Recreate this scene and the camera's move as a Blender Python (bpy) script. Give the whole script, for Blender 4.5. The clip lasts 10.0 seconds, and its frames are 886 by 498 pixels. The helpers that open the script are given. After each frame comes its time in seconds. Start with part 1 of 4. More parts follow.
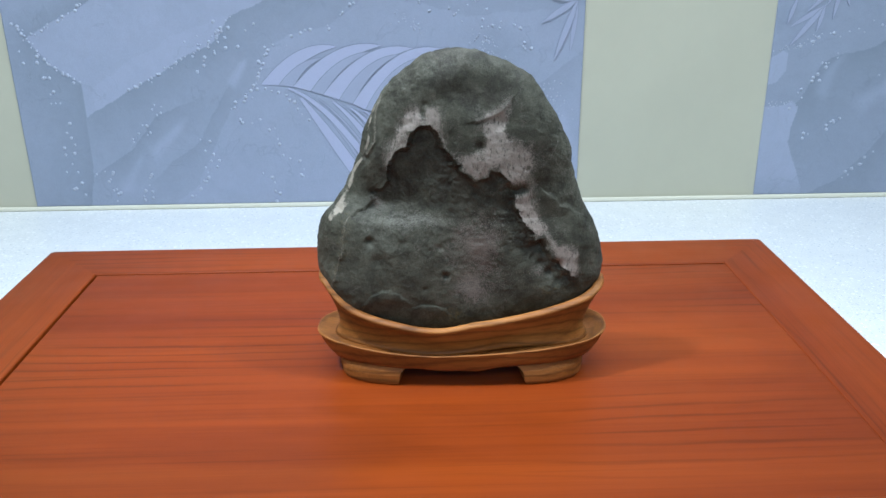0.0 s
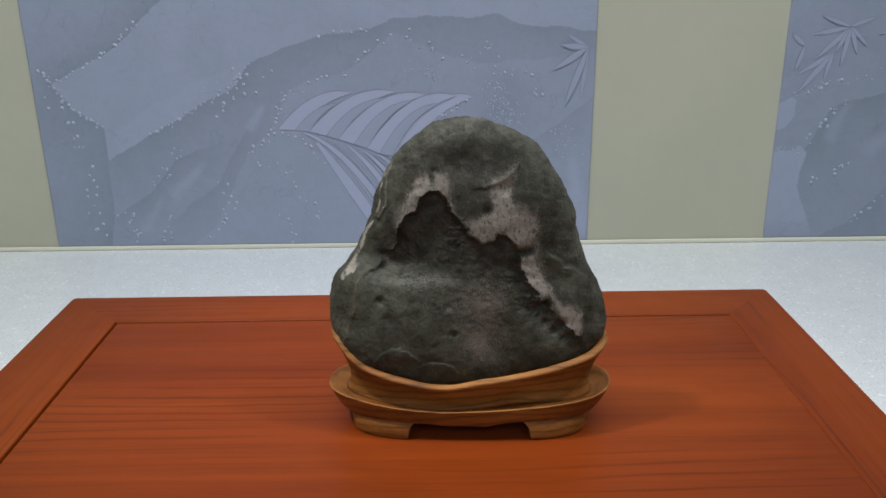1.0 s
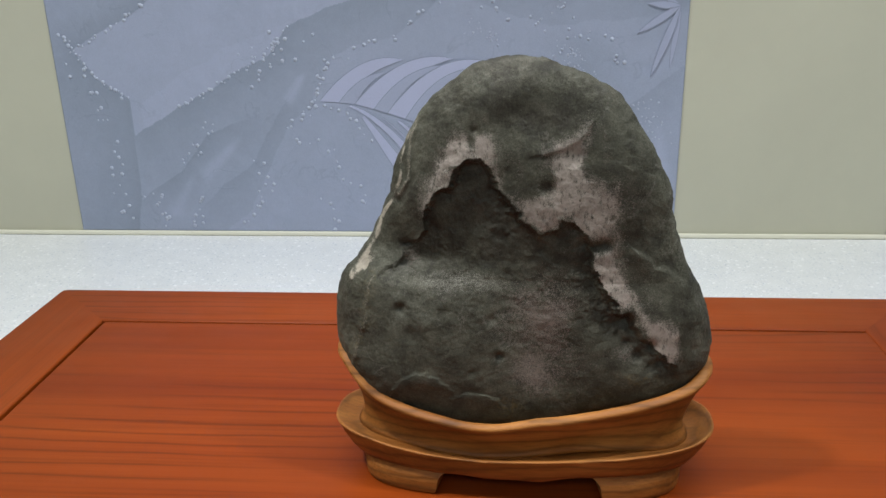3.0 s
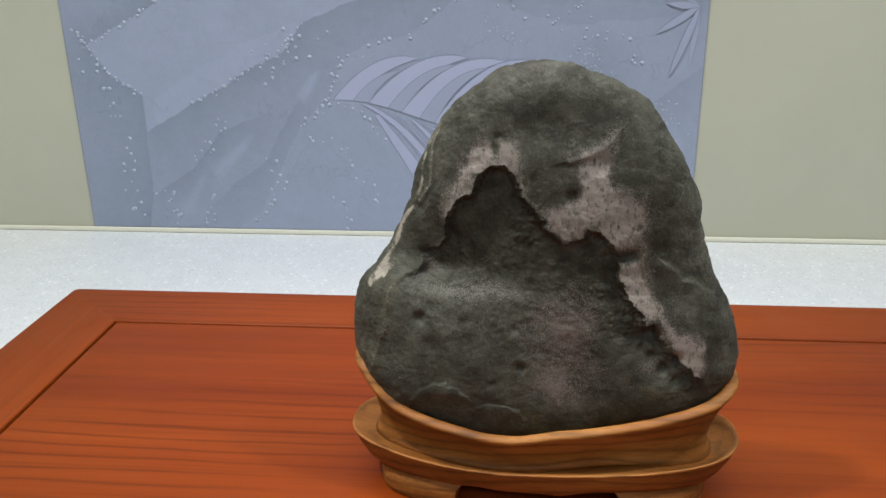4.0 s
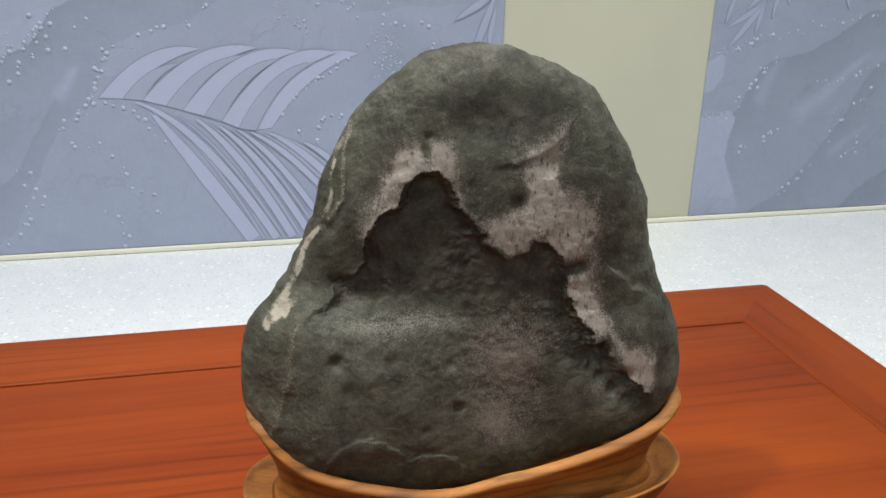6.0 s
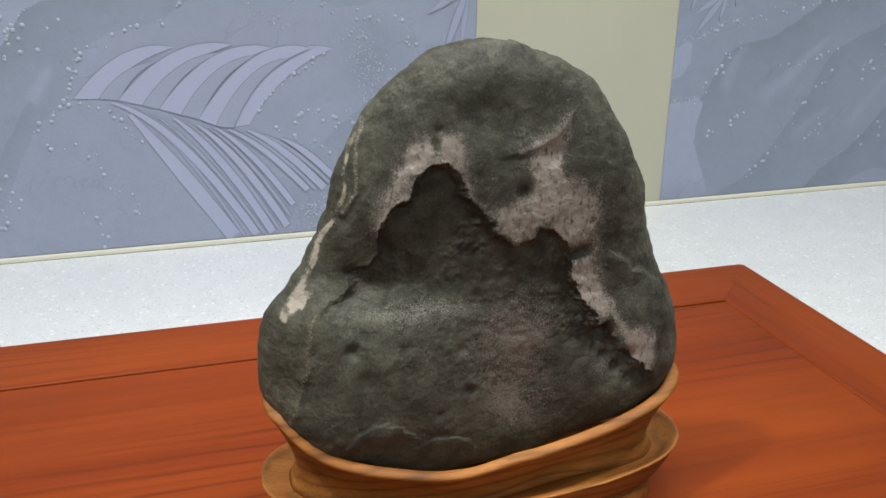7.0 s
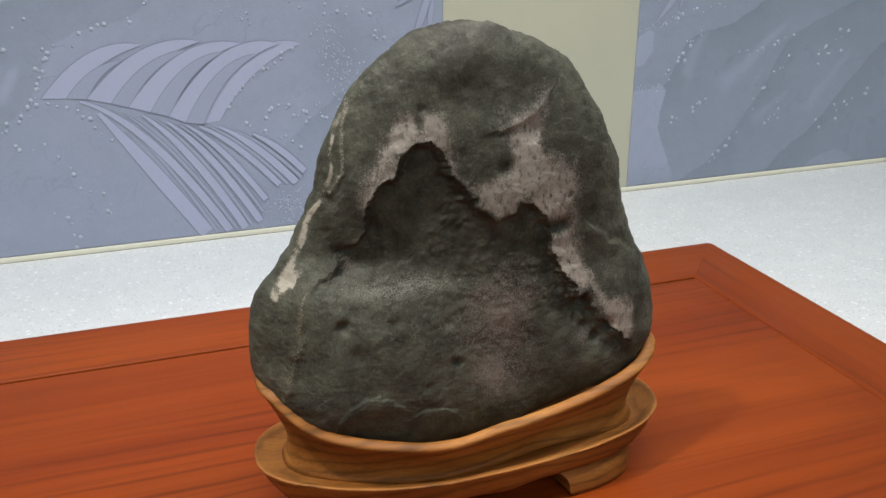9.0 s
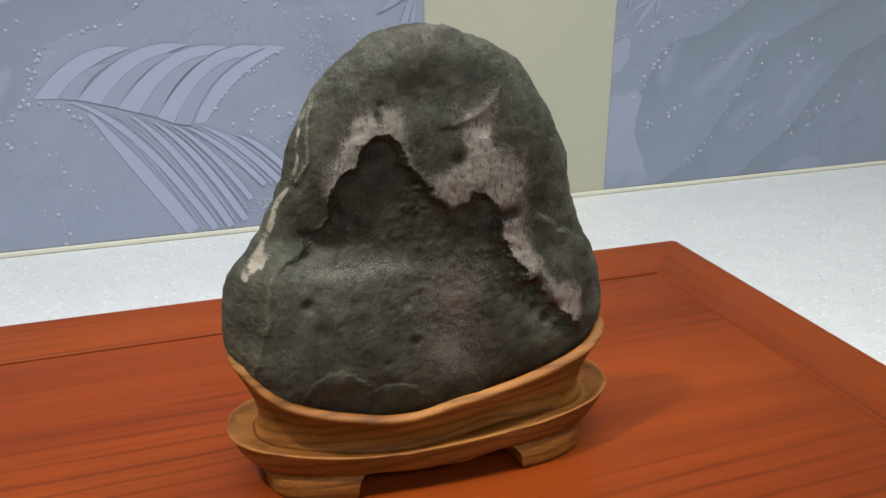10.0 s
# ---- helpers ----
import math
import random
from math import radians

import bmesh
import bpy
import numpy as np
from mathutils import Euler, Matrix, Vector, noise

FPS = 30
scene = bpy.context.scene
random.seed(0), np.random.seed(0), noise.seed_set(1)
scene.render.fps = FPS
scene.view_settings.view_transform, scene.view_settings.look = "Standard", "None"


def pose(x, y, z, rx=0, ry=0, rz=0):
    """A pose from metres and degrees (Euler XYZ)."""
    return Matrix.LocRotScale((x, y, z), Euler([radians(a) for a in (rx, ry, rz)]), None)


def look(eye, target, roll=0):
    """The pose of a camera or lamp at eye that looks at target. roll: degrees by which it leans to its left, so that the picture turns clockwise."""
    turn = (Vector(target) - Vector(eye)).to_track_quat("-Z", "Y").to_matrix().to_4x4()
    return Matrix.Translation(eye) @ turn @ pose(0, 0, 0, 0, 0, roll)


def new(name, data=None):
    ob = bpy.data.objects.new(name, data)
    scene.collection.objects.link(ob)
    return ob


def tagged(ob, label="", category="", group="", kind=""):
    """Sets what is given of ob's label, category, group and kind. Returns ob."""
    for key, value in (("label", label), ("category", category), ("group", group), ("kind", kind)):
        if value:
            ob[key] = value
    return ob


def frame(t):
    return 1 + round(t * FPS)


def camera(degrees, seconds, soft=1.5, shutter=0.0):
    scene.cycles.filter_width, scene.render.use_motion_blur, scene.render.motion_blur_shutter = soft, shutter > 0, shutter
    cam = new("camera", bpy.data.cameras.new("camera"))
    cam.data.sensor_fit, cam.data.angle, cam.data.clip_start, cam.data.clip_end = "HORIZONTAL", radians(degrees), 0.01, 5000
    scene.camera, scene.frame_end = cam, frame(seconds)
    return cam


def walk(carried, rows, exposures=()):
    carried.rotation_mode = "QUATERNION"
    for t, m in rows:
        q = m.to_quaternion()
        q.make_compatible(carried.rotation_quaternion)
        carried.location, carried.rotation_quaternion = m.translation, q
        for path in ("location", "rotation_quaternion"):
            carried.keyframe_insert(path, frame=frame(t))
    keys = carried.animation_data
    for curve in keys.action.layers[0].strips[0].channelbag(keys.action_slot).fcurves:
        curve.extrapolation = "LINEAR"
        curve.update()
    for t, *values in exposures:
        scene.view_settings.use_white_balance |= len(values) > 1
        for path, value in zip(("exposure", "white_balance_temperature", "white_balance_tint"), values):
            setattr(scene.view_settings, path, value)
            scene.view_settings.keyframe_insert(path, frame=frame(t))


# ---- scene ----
cam = camera(54.9, 10.0)
PATH = [
    (0, (0.023, 0.006, 1.197), (0.073, 1.868, 0.470), -0.5),
    (0.5, (0.042, 0.001, 1.236), (0.074, 1.877, 0.542), -0.6),
    (1, (0.030, -0.007, 1.237), (0.044, 1.877, 0.565), -0.6),
    (1.5, (0.031, 0.058, 1.222), (0.039, 1.941, 0.549), -0.2),
    (2, (0.067, 0.147, 1.181), (0.018, 2.030, 0.509), -0.4),
    (2.5, (0.058, 0.192, 1.159), (-0.098, 2.066, 0.477), -1.2),
    (2.7, (0.057, 0.191, 1.165), (-0.100, 2.065, 0.481), -1.3),
    (3.8, (0.037, 0.221, 1.158), (-0.133, 2.085, 0.456), -0.8),
    (4, (0.042, 0.211, 1.167), (-0.134, 2.077, 0.470), -0.8),
    (4.5, (0.063, 0.235, 1.166), (-0.087, 2.108, 0.481), -0.9),
    (5, (0.006, 0.265, 1.170), (0.068, 2.143, 0.485), 0.1),
    (5.2, (-0.009, 0.281, 1.162), (0.152, 2.153, 0.475), 0.5),
    (6.3, (-0.076, 0.319, 1.147), (0.383, 2.129, 0.428), 0.9),
    (6.5, (-0.080, 0.317, 1.146), (0.387, 2.123, 0.425), 0.6),
    (7, (-0.093, 0.307, 1.153), (0.412, 2.100, 0.424), 0.3),
    (7.5, (-0.098, 0.310, 1.143), (0.437, 2.093, 0.413), 0.1),
    (8, (-0.098, 0.315, 1.142), (0.459, 2.090, 0.408), -0.2),
    (8.5, (-0.112, 0.303, 1.145), (0.457, 2.074, 0.411), -0.4),
    (9, (-0.109, 0.291, 1.147), (0.470, 2.059, 0.414), -0.5),
    (9.5, (-0.124, 0.267, 1.142), (0.462, 2.036, 0.415), -0.3),
    (10, (-0.101, 0.242, 1.149), (0.494, 2.012, 0.432), 0.0),
]
walk(cam, [(t, look(eye, target, roll)) for t, eye, target, roll in PATH], [
    (0, 0.56, 5500, 6), (0.3, 0.05, 5700, 5), (0.6, -0.10, 5850, 6), (1.0, -0.12, 6200, 10), (1.5, -0.08, 6350, 10), (2.0, 0.04, 6400, 10), (2.5, 0.15, 6400, 10),
    (4.0, 0.25, 6400, 10), (5.0, 0.25, 6450, 10), (6.3, 0.46, 6550, 10), (6.5, 0.43, 6550, 10), (7.0, 0.34, 6550, 10), (8.0, 0.26, 6600, 10), (9.0, 0.28, 6600, 10), (10.0, 0.26, 6600, 10)])

# ---- world, lights ----
world = bpy.data.worlds.new("world")
scene.world = world
world.use_nodes = True
world.node_tree.nodes["Background"].inputs["Color"].default_value = (0.9, 0.95, 1.0, 1)
world.node_tree.nodes["Background"].inputs["Strength"].default_value = 0.05


def area_lamp(name, eye, target, w, h, watts, colour):
    data = bpy.data.lights.new(name, "AREA")
    data.shape, data.size, data.size_y = "RECTANGLE", w, h
    data.energy, data.color = watts, colour
    ob = new(name, data)
    ob.matrix_world = look(eye, target)
    return ob


def spot_lamp(name, eye, target, watts, colour, cone, radius):
    data = bpy.data.lights.new(name, "SPOT")
    data.energy, data.color = watts, colour
    data.spot_size, data.spot_blend, data.shadow_soft_size = radians(cone), 1.0, radius
    ob = new(name, data)
    ob.matrix_world = look(eye, target)
    return ob


WARM, COOL = (1.0, 0.93, 0.82), (0.93, 0.97, 1.0)
# soft ceiling light of the room and two track spots over the display
area_lamp("ceiling_fill_lamp", (0.0, 0.62, 2.84), (0.0, 0.63, 0), 2.4, 0.6, 40, COOL)
# unseen second panel, added as front fill to brighten the stone's face
area_lamp("ceiling_fill_lamp", (0.0, -1.6, 2.84), (0.0, -1.59, 0), 2.4, 0.6, 23, COOL)
spot_lamp("track_spot_lamp", (-0.95, 0.56, 2.75), (0.02, 0.82, 0.8), 100, WARM, 29, 0.05)
spot_lamp("track_spot_lamp", (1.15, 0.54, 2.75), (-0.02, 0.85, 0.8), 62, WARM, 27, 0.05)


# ---- materials ----
class Nodes:
    """Small helper to lay out a node material."""

    def __init__(self, name):
        self.mat = bpy.data.materials.new(name)
        self.mat.use_nodes = True
        self.tree = self.mat.node_tree
        self.bsdf = self.tree.nodes["Principled BSDF"]

    def add(self, kind, **values):
        n = self.tree.nodes.new(kind)
        for key, value in values.items():
            n.inputs[key.replace("_", " ")].default_value = value
        return n

    def link(self, a, b):
        self.tree.links.new(a, b)

    def coords(self, scale=(1, 1, 1), rot=(0, 0, 0), kind="Object"):
        m = self.add("ShaderNodeMapping", Scale=scale, Rotation=rot)
        self.link(self.add("ShaderNodeTexCoord").outputs[kind], m.inputs["Vector"])
        return m.outputs["Vector"]

    def noise(self, vec, scale, detail=4.0, rough=0.55, distort=0.0):
        n = self.add("ShaderNodeTexNoise", Scale=scale, Detail=detail, Roughness=rough, Distortion=distort)
        self.link(vec, n.inputs["Vector"])
        return n.outputs["Fac"]

    def ramp(self, fac, *stops):
        r = self.add("ShaderNodeValToRGB")
        while len(r.color_ramp.elements) < len(stops):
            r.color_ramp.elements.new(0.5)
        for e, (at, c) in zip(r.color_ramp.elements, stops):
            e.position = at
            e.color = (c, c, c, 1) if not isinstance(c, tuple) else (*c, 1)
        self.link(fac, r.inputs["Fac"])
        return r.outputs["Color"]

    def mix(self, fac, a, b, mode="MIX"):
        n = self.tree.nodes.new("ShaderNodeMix")
        n.data_type, n.blend_type = "RGBA", mode
        for socket, value in ((n.inputs[0], fac), (n.inputs[6], a), (n.inputs[7], b)):
            if isinstance(value, (int, float)):
                socket.default_value = value
            elif isinstance(value, tuple):
                socket.default_value = (*value, 1)
            else:
                self.link(value, socket)
        return n.outputs[2]

    def math(self, op, a, b=0.0):
        n = self.tree.nodes.new("ShaderNodeMath")
        n.operation = op
        for socket, value in zip(n.inputs, (a, b)):
            if isinstance(value, (int, float)):
                socket.default_value = value
            else:
                self.link(value, socket)
        return n.outputs[0]

    def attribute(self, name):
        n = self.tree.nodes.new("ShaderNodeAttribute")
        n.attribute_name = name
        return n.outputs["Fac"]

    def bump(self, height, strength, distance):
        n = self.add("ShaderNodeBump", Strength=strength, Distance=distance)
        self.link(height, n.inputs["Height"])
        self.link(n.outputs["Normal"], self.bsdf.inputs["Normal"])

    def finish(self, colour, rough, spec=0.5):
        for socket, value in ((self.bsdf.inputs["Base Color"], colour), (self.bsdf.inputs["Roughness"], rough)):
            if isinstance(value, tuple):
                socket.default_value = (*value, 1)
            elif isinstance(value, (int, float)):
                socket.default_value = value
            else:
                self.link(value, socket)
        self.bsdf.inputs["Specular IOR Level"].default_value = spec
        return self.mat


def wood(name, dark, mid, light, along, grain=1.0, rough=0.42, seed=0.0, spec=0.16):
    """Sawn and finished wood whose grain runs along one axis ("x" or "y")."""
    n = Nodes(name)
    squeeze, fine_squeeze = {"x": ((0.04, 1, 1), (0.012, 1, 1)), "y": ((1, 0.04, 1), (1, 0.012, 1))}[along]

    def shifted(scale, by):
        shift = n.add("ShaderNodeVectorMath")
        n.link(n.coords(scale), shift.inputs[0])
        shift.inputs[1].default_value = (by, by * 1.7, by * 0.6)
        return shift.outputs["Vector"]

    vec, thin = shifted(squeeze, seed), shifted(fine_squeeze, seed + 2.2)
    broad = n.noise(vec, 8 * grain, 3, 0.5, 0.6)
    bands = n.noise(vec, 34 * grain, 5, 0.62, 0.7)
    tone = n.math("ADD", n.math("MULTIPLY", broad, 0.62), n.math("MULTIPLY", bands, 0.38))
    colour = n.ramp(tone, (0.32, dark), (0.5, mid), (0.66, light))
    lines = n.noise(thin, 150 * grain, 6, 0.7, 0.2)
    colour = n.mix(0.36, colour, n.ramp(lines, (0.33, 0.36), (0.43, 0.92), (0.6, 1.0), (0.7, 1.12)), "MULTIPLY")
    fine = n.noise(thin, 420 * grain, 4, 0.65)
    colour = n.mix(0.3, colour, n.ramp(fine, (0.34, 0.6), (0.5, 1.0)), "MULTIPLY")
    # long bowed growth lines that fade in and out, and smoky patches
    rings = n.add("ShaderNodeTexWave", Scale=17.0 * grain, Distortion=10.0, Detail=4.0)
    rings.inputs["Detail Scale"].default_value = 0.6
    rings.wave_type, rings.bands_direction = "BANDS", "Y" if along == "x" else "X"
    n.link(shifted({"x": (0.16, 1, 1), "y": (1, 0.16, 1)}[along], seed + 0.4), rings.inputs["Vector"])
    growth = n.ramp(rings.outputs["Fac"], (0.0, 0.50), (0.07, 0.78), (0.22, 1.0))
    shown = n.ramp(n.noise(shifted({"x": (0.35, 1, 1), "y": (1, 0.35, 1)}[along], seed + 8.0), 5 * grain, 3, 0.5, 0.5), (0.46, 0.0), (0.62, 0.72))
    colour = n.mix(shown, colour, growth, "MULTIPLY")
    smoke = n.ramp(n.noise(shifted({"x": (0.3, 1, 1), "y": (1, 0.3, 1)}[along], seed + 5.0), 7 * grain, 4, 0.6, 0.5), (0.54, 1.0), (0.74, 0.66))
    colour = n.mix(0.8, colour, smoke, "MULTIPLY")
    n.bump(n.math("ADD", fine, lines), 0.12, 0.0005)
    r = n.ramp(n.noise(n.coords(), 14, 3), (0.3, rough - 0.06), (0.7, rough + 0.08))
    return n.finish(colour, r, spec)


def carved_wood(name):
    """Brown wood with growth rings that show as contour lines on the carved faces."""
    n = Nodes(name)
    vec = n.coords((0.35, 1, 1), (0.12, 0.10, 0.25))
    wave = n.add("ShaderNodeTexWave", Scale=34.0, Distortion=6.0, Detail=4.0)
    wave.inputs["Detail Scale"].default_value = 1.1
    wave.wave_type, wave.bands_direction = "BANDS", "Z"
    n.link(vec, wave.inputs["Vector"])
    rings = wave.outputs["Fac"]
    broad = n.noise(vec, 26, 4, 0.6)
    colour = n.ramp(broad, (0.3, (0.150, 0.052, 0.010)), (0.5, (0.262, 0.100, 0.020)), (0.7, (0.350, 0.150, 0.036)))
    colour = n.mix(0.6, colour, n.ramp(rings, (0.0, 0.42), (0.22, 0.85), (0.5, 1.0), (1.0, 1.12)), "MULTIPLY")
    fine = n.noise(n.coords((0.06, 1, 1)), 650, 4, 0.65)
    colour = n.mix(0.55, colour, n.ramp(fine, (0.35, 0.6), (0.55, 1.05)), "MULTIPLY")
    n.bump(n.math("ADD", n.math("MULTIPLY", rings, 0.5), fine), 0.15, 0.0005)
    return n.finish(colour, n.ramp(broad, (0.3, 0.50), (0.7, 0.64)), 0.3)


RED = ((0.150, 0.0235, 0.0028), (0.196, 0.0335, 0.0032), (0.236, 0.0440, 0.0042))
panel_wood = wood("red_panel_wood", *RED, "x", 1.0, 0.40)
rail_wood_x = wood("red_rail_wood_x", *RED, "x", 1.3, 0.42, 3.1)
rail_wood_y = wood("red_rail_wood_y", *RED, "y", 1.3, 0.42, 7.7)
stand_wood = carved_wood("stand_wood")


def stone_material():
    n = Nodes("dark_stone")
    vec = n.coords()
    big = n.noise(vec, 16, 5, 0.6)
    mid = n.noise(vec, 75, 6, 0.65)
    fine = n.noise(vec, 620, 4, 0.7)
    grit = n.noise(vec, 1500, 2, 0.6)
    base = n.ramp(big, (0.3, (0.036, 0.0365, 0.027)), (0.52, (0.061, 0.0625, 0.048)), (0.72, (0.086, 0.088, 0.069)))
    base = n.mix(0.7, base, n.ramp(mid, (0.32, 0.35), (0.5, 1.0), (0.68, 1.5)), "MULTIPLY")
    speck = n.noise(vec, 900, 3, 0.75)
    base = n.mix(0.7, base, n.ramp(speck, (0.34, 0.5), (0.5, 0.95), (0.6, 1.2), (0.70, 1.6)), "MULTIPLY")
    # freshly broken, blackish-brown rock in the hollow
    patch = n.ramp(n.noise(vec, 42, 7, 0.72, 0.4), (0.40, 0.55), (0.48, 1.0), (0.62, 1.12))
    base = n.mix(0.55, base, patch, "MULTIPLY")
    scuff = n.math("ABSOLUTE", n.math("SUBTRACT", n.noise(vec, 24, 6, 0.6, 0.8), 0.5))
    scuff = n.math("MULTIPLY", n.ramp(scuff, (0.0, 1.0), (0.012, 0.0)), n.ramp(n.noise(vec, 30, 3), (0.5, 0.0), (0.62, 0.55)))
    base = n.mix(scuff, base, (0.16, 0.155, 0.135))
    # this dark rock colour also carries painted shade in pits and on the crown
    raw_and_shade = n.ramp(mid, (0.33, (0.018, 0.017, 0.013)), (0.5, (0.042, 0.040, 0.032)), (0.66, (0.072, 0.069, 0.056)))
    raw_and_shade = n.mix(0.6, raw_and_shade, n.ramp(speck, (0.34, 0.6), (0.5, 1.0), (0.66, 1.6)), "MULTIPLY")
    colour = n.mix(n.math("MULTIPLY", n.attribute("raw_and_shade"), 0.85), base, raw_and_shade)

    def speckled(name, noise_value, spread, low, high):
        # an attribute turned into grains whose density follows it
        a = n.attribute(name)
        grains = n.math("ADD", a, n.math("MULTIPLY", n.math("SUBTRACT", noise_value, 0.5), spread))
        return n.math("MULTIPLY", n.ramp(grains, (low, 0.0), (high, 1.0)), n.ramp(a, (0.02, 0.0), (0.16, 1.0)))

    grain_a = n.noise(vec, 980, 6, 0.74)
    grain_b = n.noise(vec, 1050, 5, 0.74, 0.3)
    colour = n.mix(n.math("MULTIPLY", speckled("rose", grain_a, 2.8, 0.48, 0.98), 0.75), colour, (0.195, 0.162, 0.148))
    # pale specks that paint in the lit shelf and edges
    colour = n.mix(n.math("MULTIPLY", speckled("lit_specks", grain_b, 2.8, 0.48, 1.0), 0.75), colour, (0.218, 0.214, 0.190))
    # pale mineral crust
    pale = n.mix(n.noise(vec, 55, 5, 0.6), (0.235, 0.208, 0.188), (0.395, 0.355, 0.325))
    pale = n.mix(0.35, pale, n.ramp(fine, (0.36, 0.65), (0.55, 1.1)), "MULTIPLY")
    crust = n.math("MULTIPLY", speckled("crust", grain_a, 2.0, 0.34, 0.80), n.ramp(n.attribute("crust"), (0.1, 0.3), (0.75, 1.0)))
    streaks = n.ramp(n.noise(n.coords((1, 1, 0.45)), 300, 6, 0.75), (0.36, 0.12), (0.47, 0.9), (0.6, 1.0))
    colour = n.mix(n.math("MULTIPLY", crust, streaks), colour, pale)
    vein = n.math("MULTIPLY", speckled("vein", grain_a, 1.6, 0.26, 0.6), 0.95)
    colour = n.mix(vein, colour, (0.31, 0.283, 0.240))
    moss = n.math("MULTIPLY", n.attribute("moss"), n.ramp(n.noise(vec, 300, 5, 0.7), (0.48, 0.0), (0.62, 0.8)))
    colour = n.mix(moss, colour, (0.10, 0.080, 0.030))
    height = n.math("ADD", n.math("MULTIPLY", mid, 1.1), n.math("ADD", n.math("MULTIPLY", fine, 0.6), n.math("MULTIPLY", grit, 0.22)))
    n.bump(height, 0.55, 0.0010)
    return n.finish(colour, n.ramp(fine, (0.3, 0.52), (0.7, 0.74)), 0.28)


def terrazzo_material():
    n = Nodes("white_terrazzo")
    vec = n.coords()
    colour = n.ramp(n.noise(vec, 30, 5, 0.6), (0.3, (0.765, 0.775, 0.77)), (0.7, (0.825, 0.835, 0.825)))
    for scale, low, high, tint in ((85, 0.20, 0.26, (0.97, 0.975, 0.97)), (130, 0.17, 0.25, (0.60, 0.63, 0.66)), (260, 0.24, 0.32, (0.97, 0.975, 0.98)), (80, 0.07, 0.10, (0.46, 0.48, 0.49)), (60, 0.10, 0.15, (0.66, 0.69, 0.71)), (230, 0.2, 0.3, (0.66, 0.69, 0.72))):
        v = n.add("ShaderNodeTexVoronoi", Scale=scale)
        n.link(vec, v.inputs["Vector"])
        chip = n.ramp(v.outputs["Distance"], (low, 1.0), (high, 0.0))
        chosen = n.ramp(n.add_random(v.outputs["Color"]), (0.52, 0.0), (0.56, 1.0))
        colour = n.mix(n.math("MULTIPLY", chip, n.math("MULTIPLY", chosen, 0.95)), colour, tint)
    return n.finish(colour, n.ramp(n.noise(vec, 60, 3), (0.3, 0.28), (0.7, 0.42)), 0.5)


def add_random(self, colour):
    s = self.add("ShaderNodeSeparateColor")
    self.link(colour, s.inputs[0])
    return s.outputs[0]


Nodes.add_random = add_random


def plaster(name, a, b, rough=0.85):
    n = Nodes(name)
    vec = n.coords()
    colour = n.ramp(n.noise(vec, 5, 5, 0.6), (0.3, a), (0.7, b))
    fine = n.noise(vec, 420, 3, 0.6)
    n.bump(fine, 0.12, 0.0008)
    return n.finish(colour, rough, 0.25)


def print_material(name, light, dark, lift):
    """Matt printed and embossed wall covering; the attribute "tone" holds the drawing's ink."""
    n = Nodes(name)
    vec = n.coords()
    wash = n.noise(vec, 7, 6, 0.65, 0.8)
    cloud = n.noise(vec, 38, 6, 0.7)
    tone = n.math("ADD", n.attribute("tone"), n.math("MULTIPLY", n.math("SUBTRACT", wash, 0.5), 0.42))
    tone = n.math("ADD", tone, n.math("MULTIPLY", n.math("SUBTRACT", cloud, 0.5), 0.30))
    # thin brush contours
    contour = n.math("FRACT", n.math("MULTIPLY", n.noise(vec, 6.5, 4, 0.55, 0.5), 9.0))
    contour = n.ramp(contour, (0.0, 1.0), (0.10, 0.0), (0.92, 0.0), (1.0, 1.0))
    contour = n.math("MULTIPLY", contour, n.ramp(n.noise(vec, 11, 3), (0.48, 0.0), (0.6, 1.0)))
    tone = n.math("ADD", tone, n.math("MULTIPLY", contour, 0.16))
    colour = n.ramp(tone, (0.0, light), (1.0, dark))
    weave = n.noise(vec, 900, 2, 0.6)
    colour = n.mix(0.25, colour, n.ramp(weave, (0.35, 0.8), (0.65, 1.15)), "MULTIPLY")
    n.bump(n.math("ADD", n.math("MULTIPLY", weave, 0.3), n.math("ADD", cloud, n.math("MULTIPLY", contour, 0.5))), 0.3, lift)
    return n.finish(colour, 0.7, 0.3)


stone_mat = stone_material()
terrazzo = terrazzo_material()
cream = plaster("cream_wall_paint", (0.515, 0.505, 0.40), (0.555, 0.545, 0.43))
trim_cream = plaster("cream_trim", (0.78, 0.76, 0.62), (0.82, 0.80, 0.67), 0.6)
white_paint = plaster("white_ceiling_paint", (0.78, 0.78, 0.77), (0.82, 0.82, 0.81))
floor_mat = plaster("grey_floor", (0.26, 0.25, 0.24), (0.33, 0.32, 0.30), 0.45)
cover_print = print_material("blue_wall_print", (0.385, 0.425, 0.562), (0.222, 0.264, 0.328), 0.0015)
leaf_print = print_material("lavender_leaf_print", (0.435, 0.465, 0.63), (0.36, 0.39, 0.54), 0.0008)
leaf_dim = print_material("dim_leaf_print", (0.365, 0.400, 0.535), (0.30, 0.335, 0.45), 0.0008)
leaf_edge = plaster("blue_grey_outline", (0.258, 0.29, 0.375), (0.298, 0.333, 0.425))
dot_mat = plaster("pearl_dot", (0.39, 0.43, 0.54), (0.47, 0.51, 0.62), 0.45)


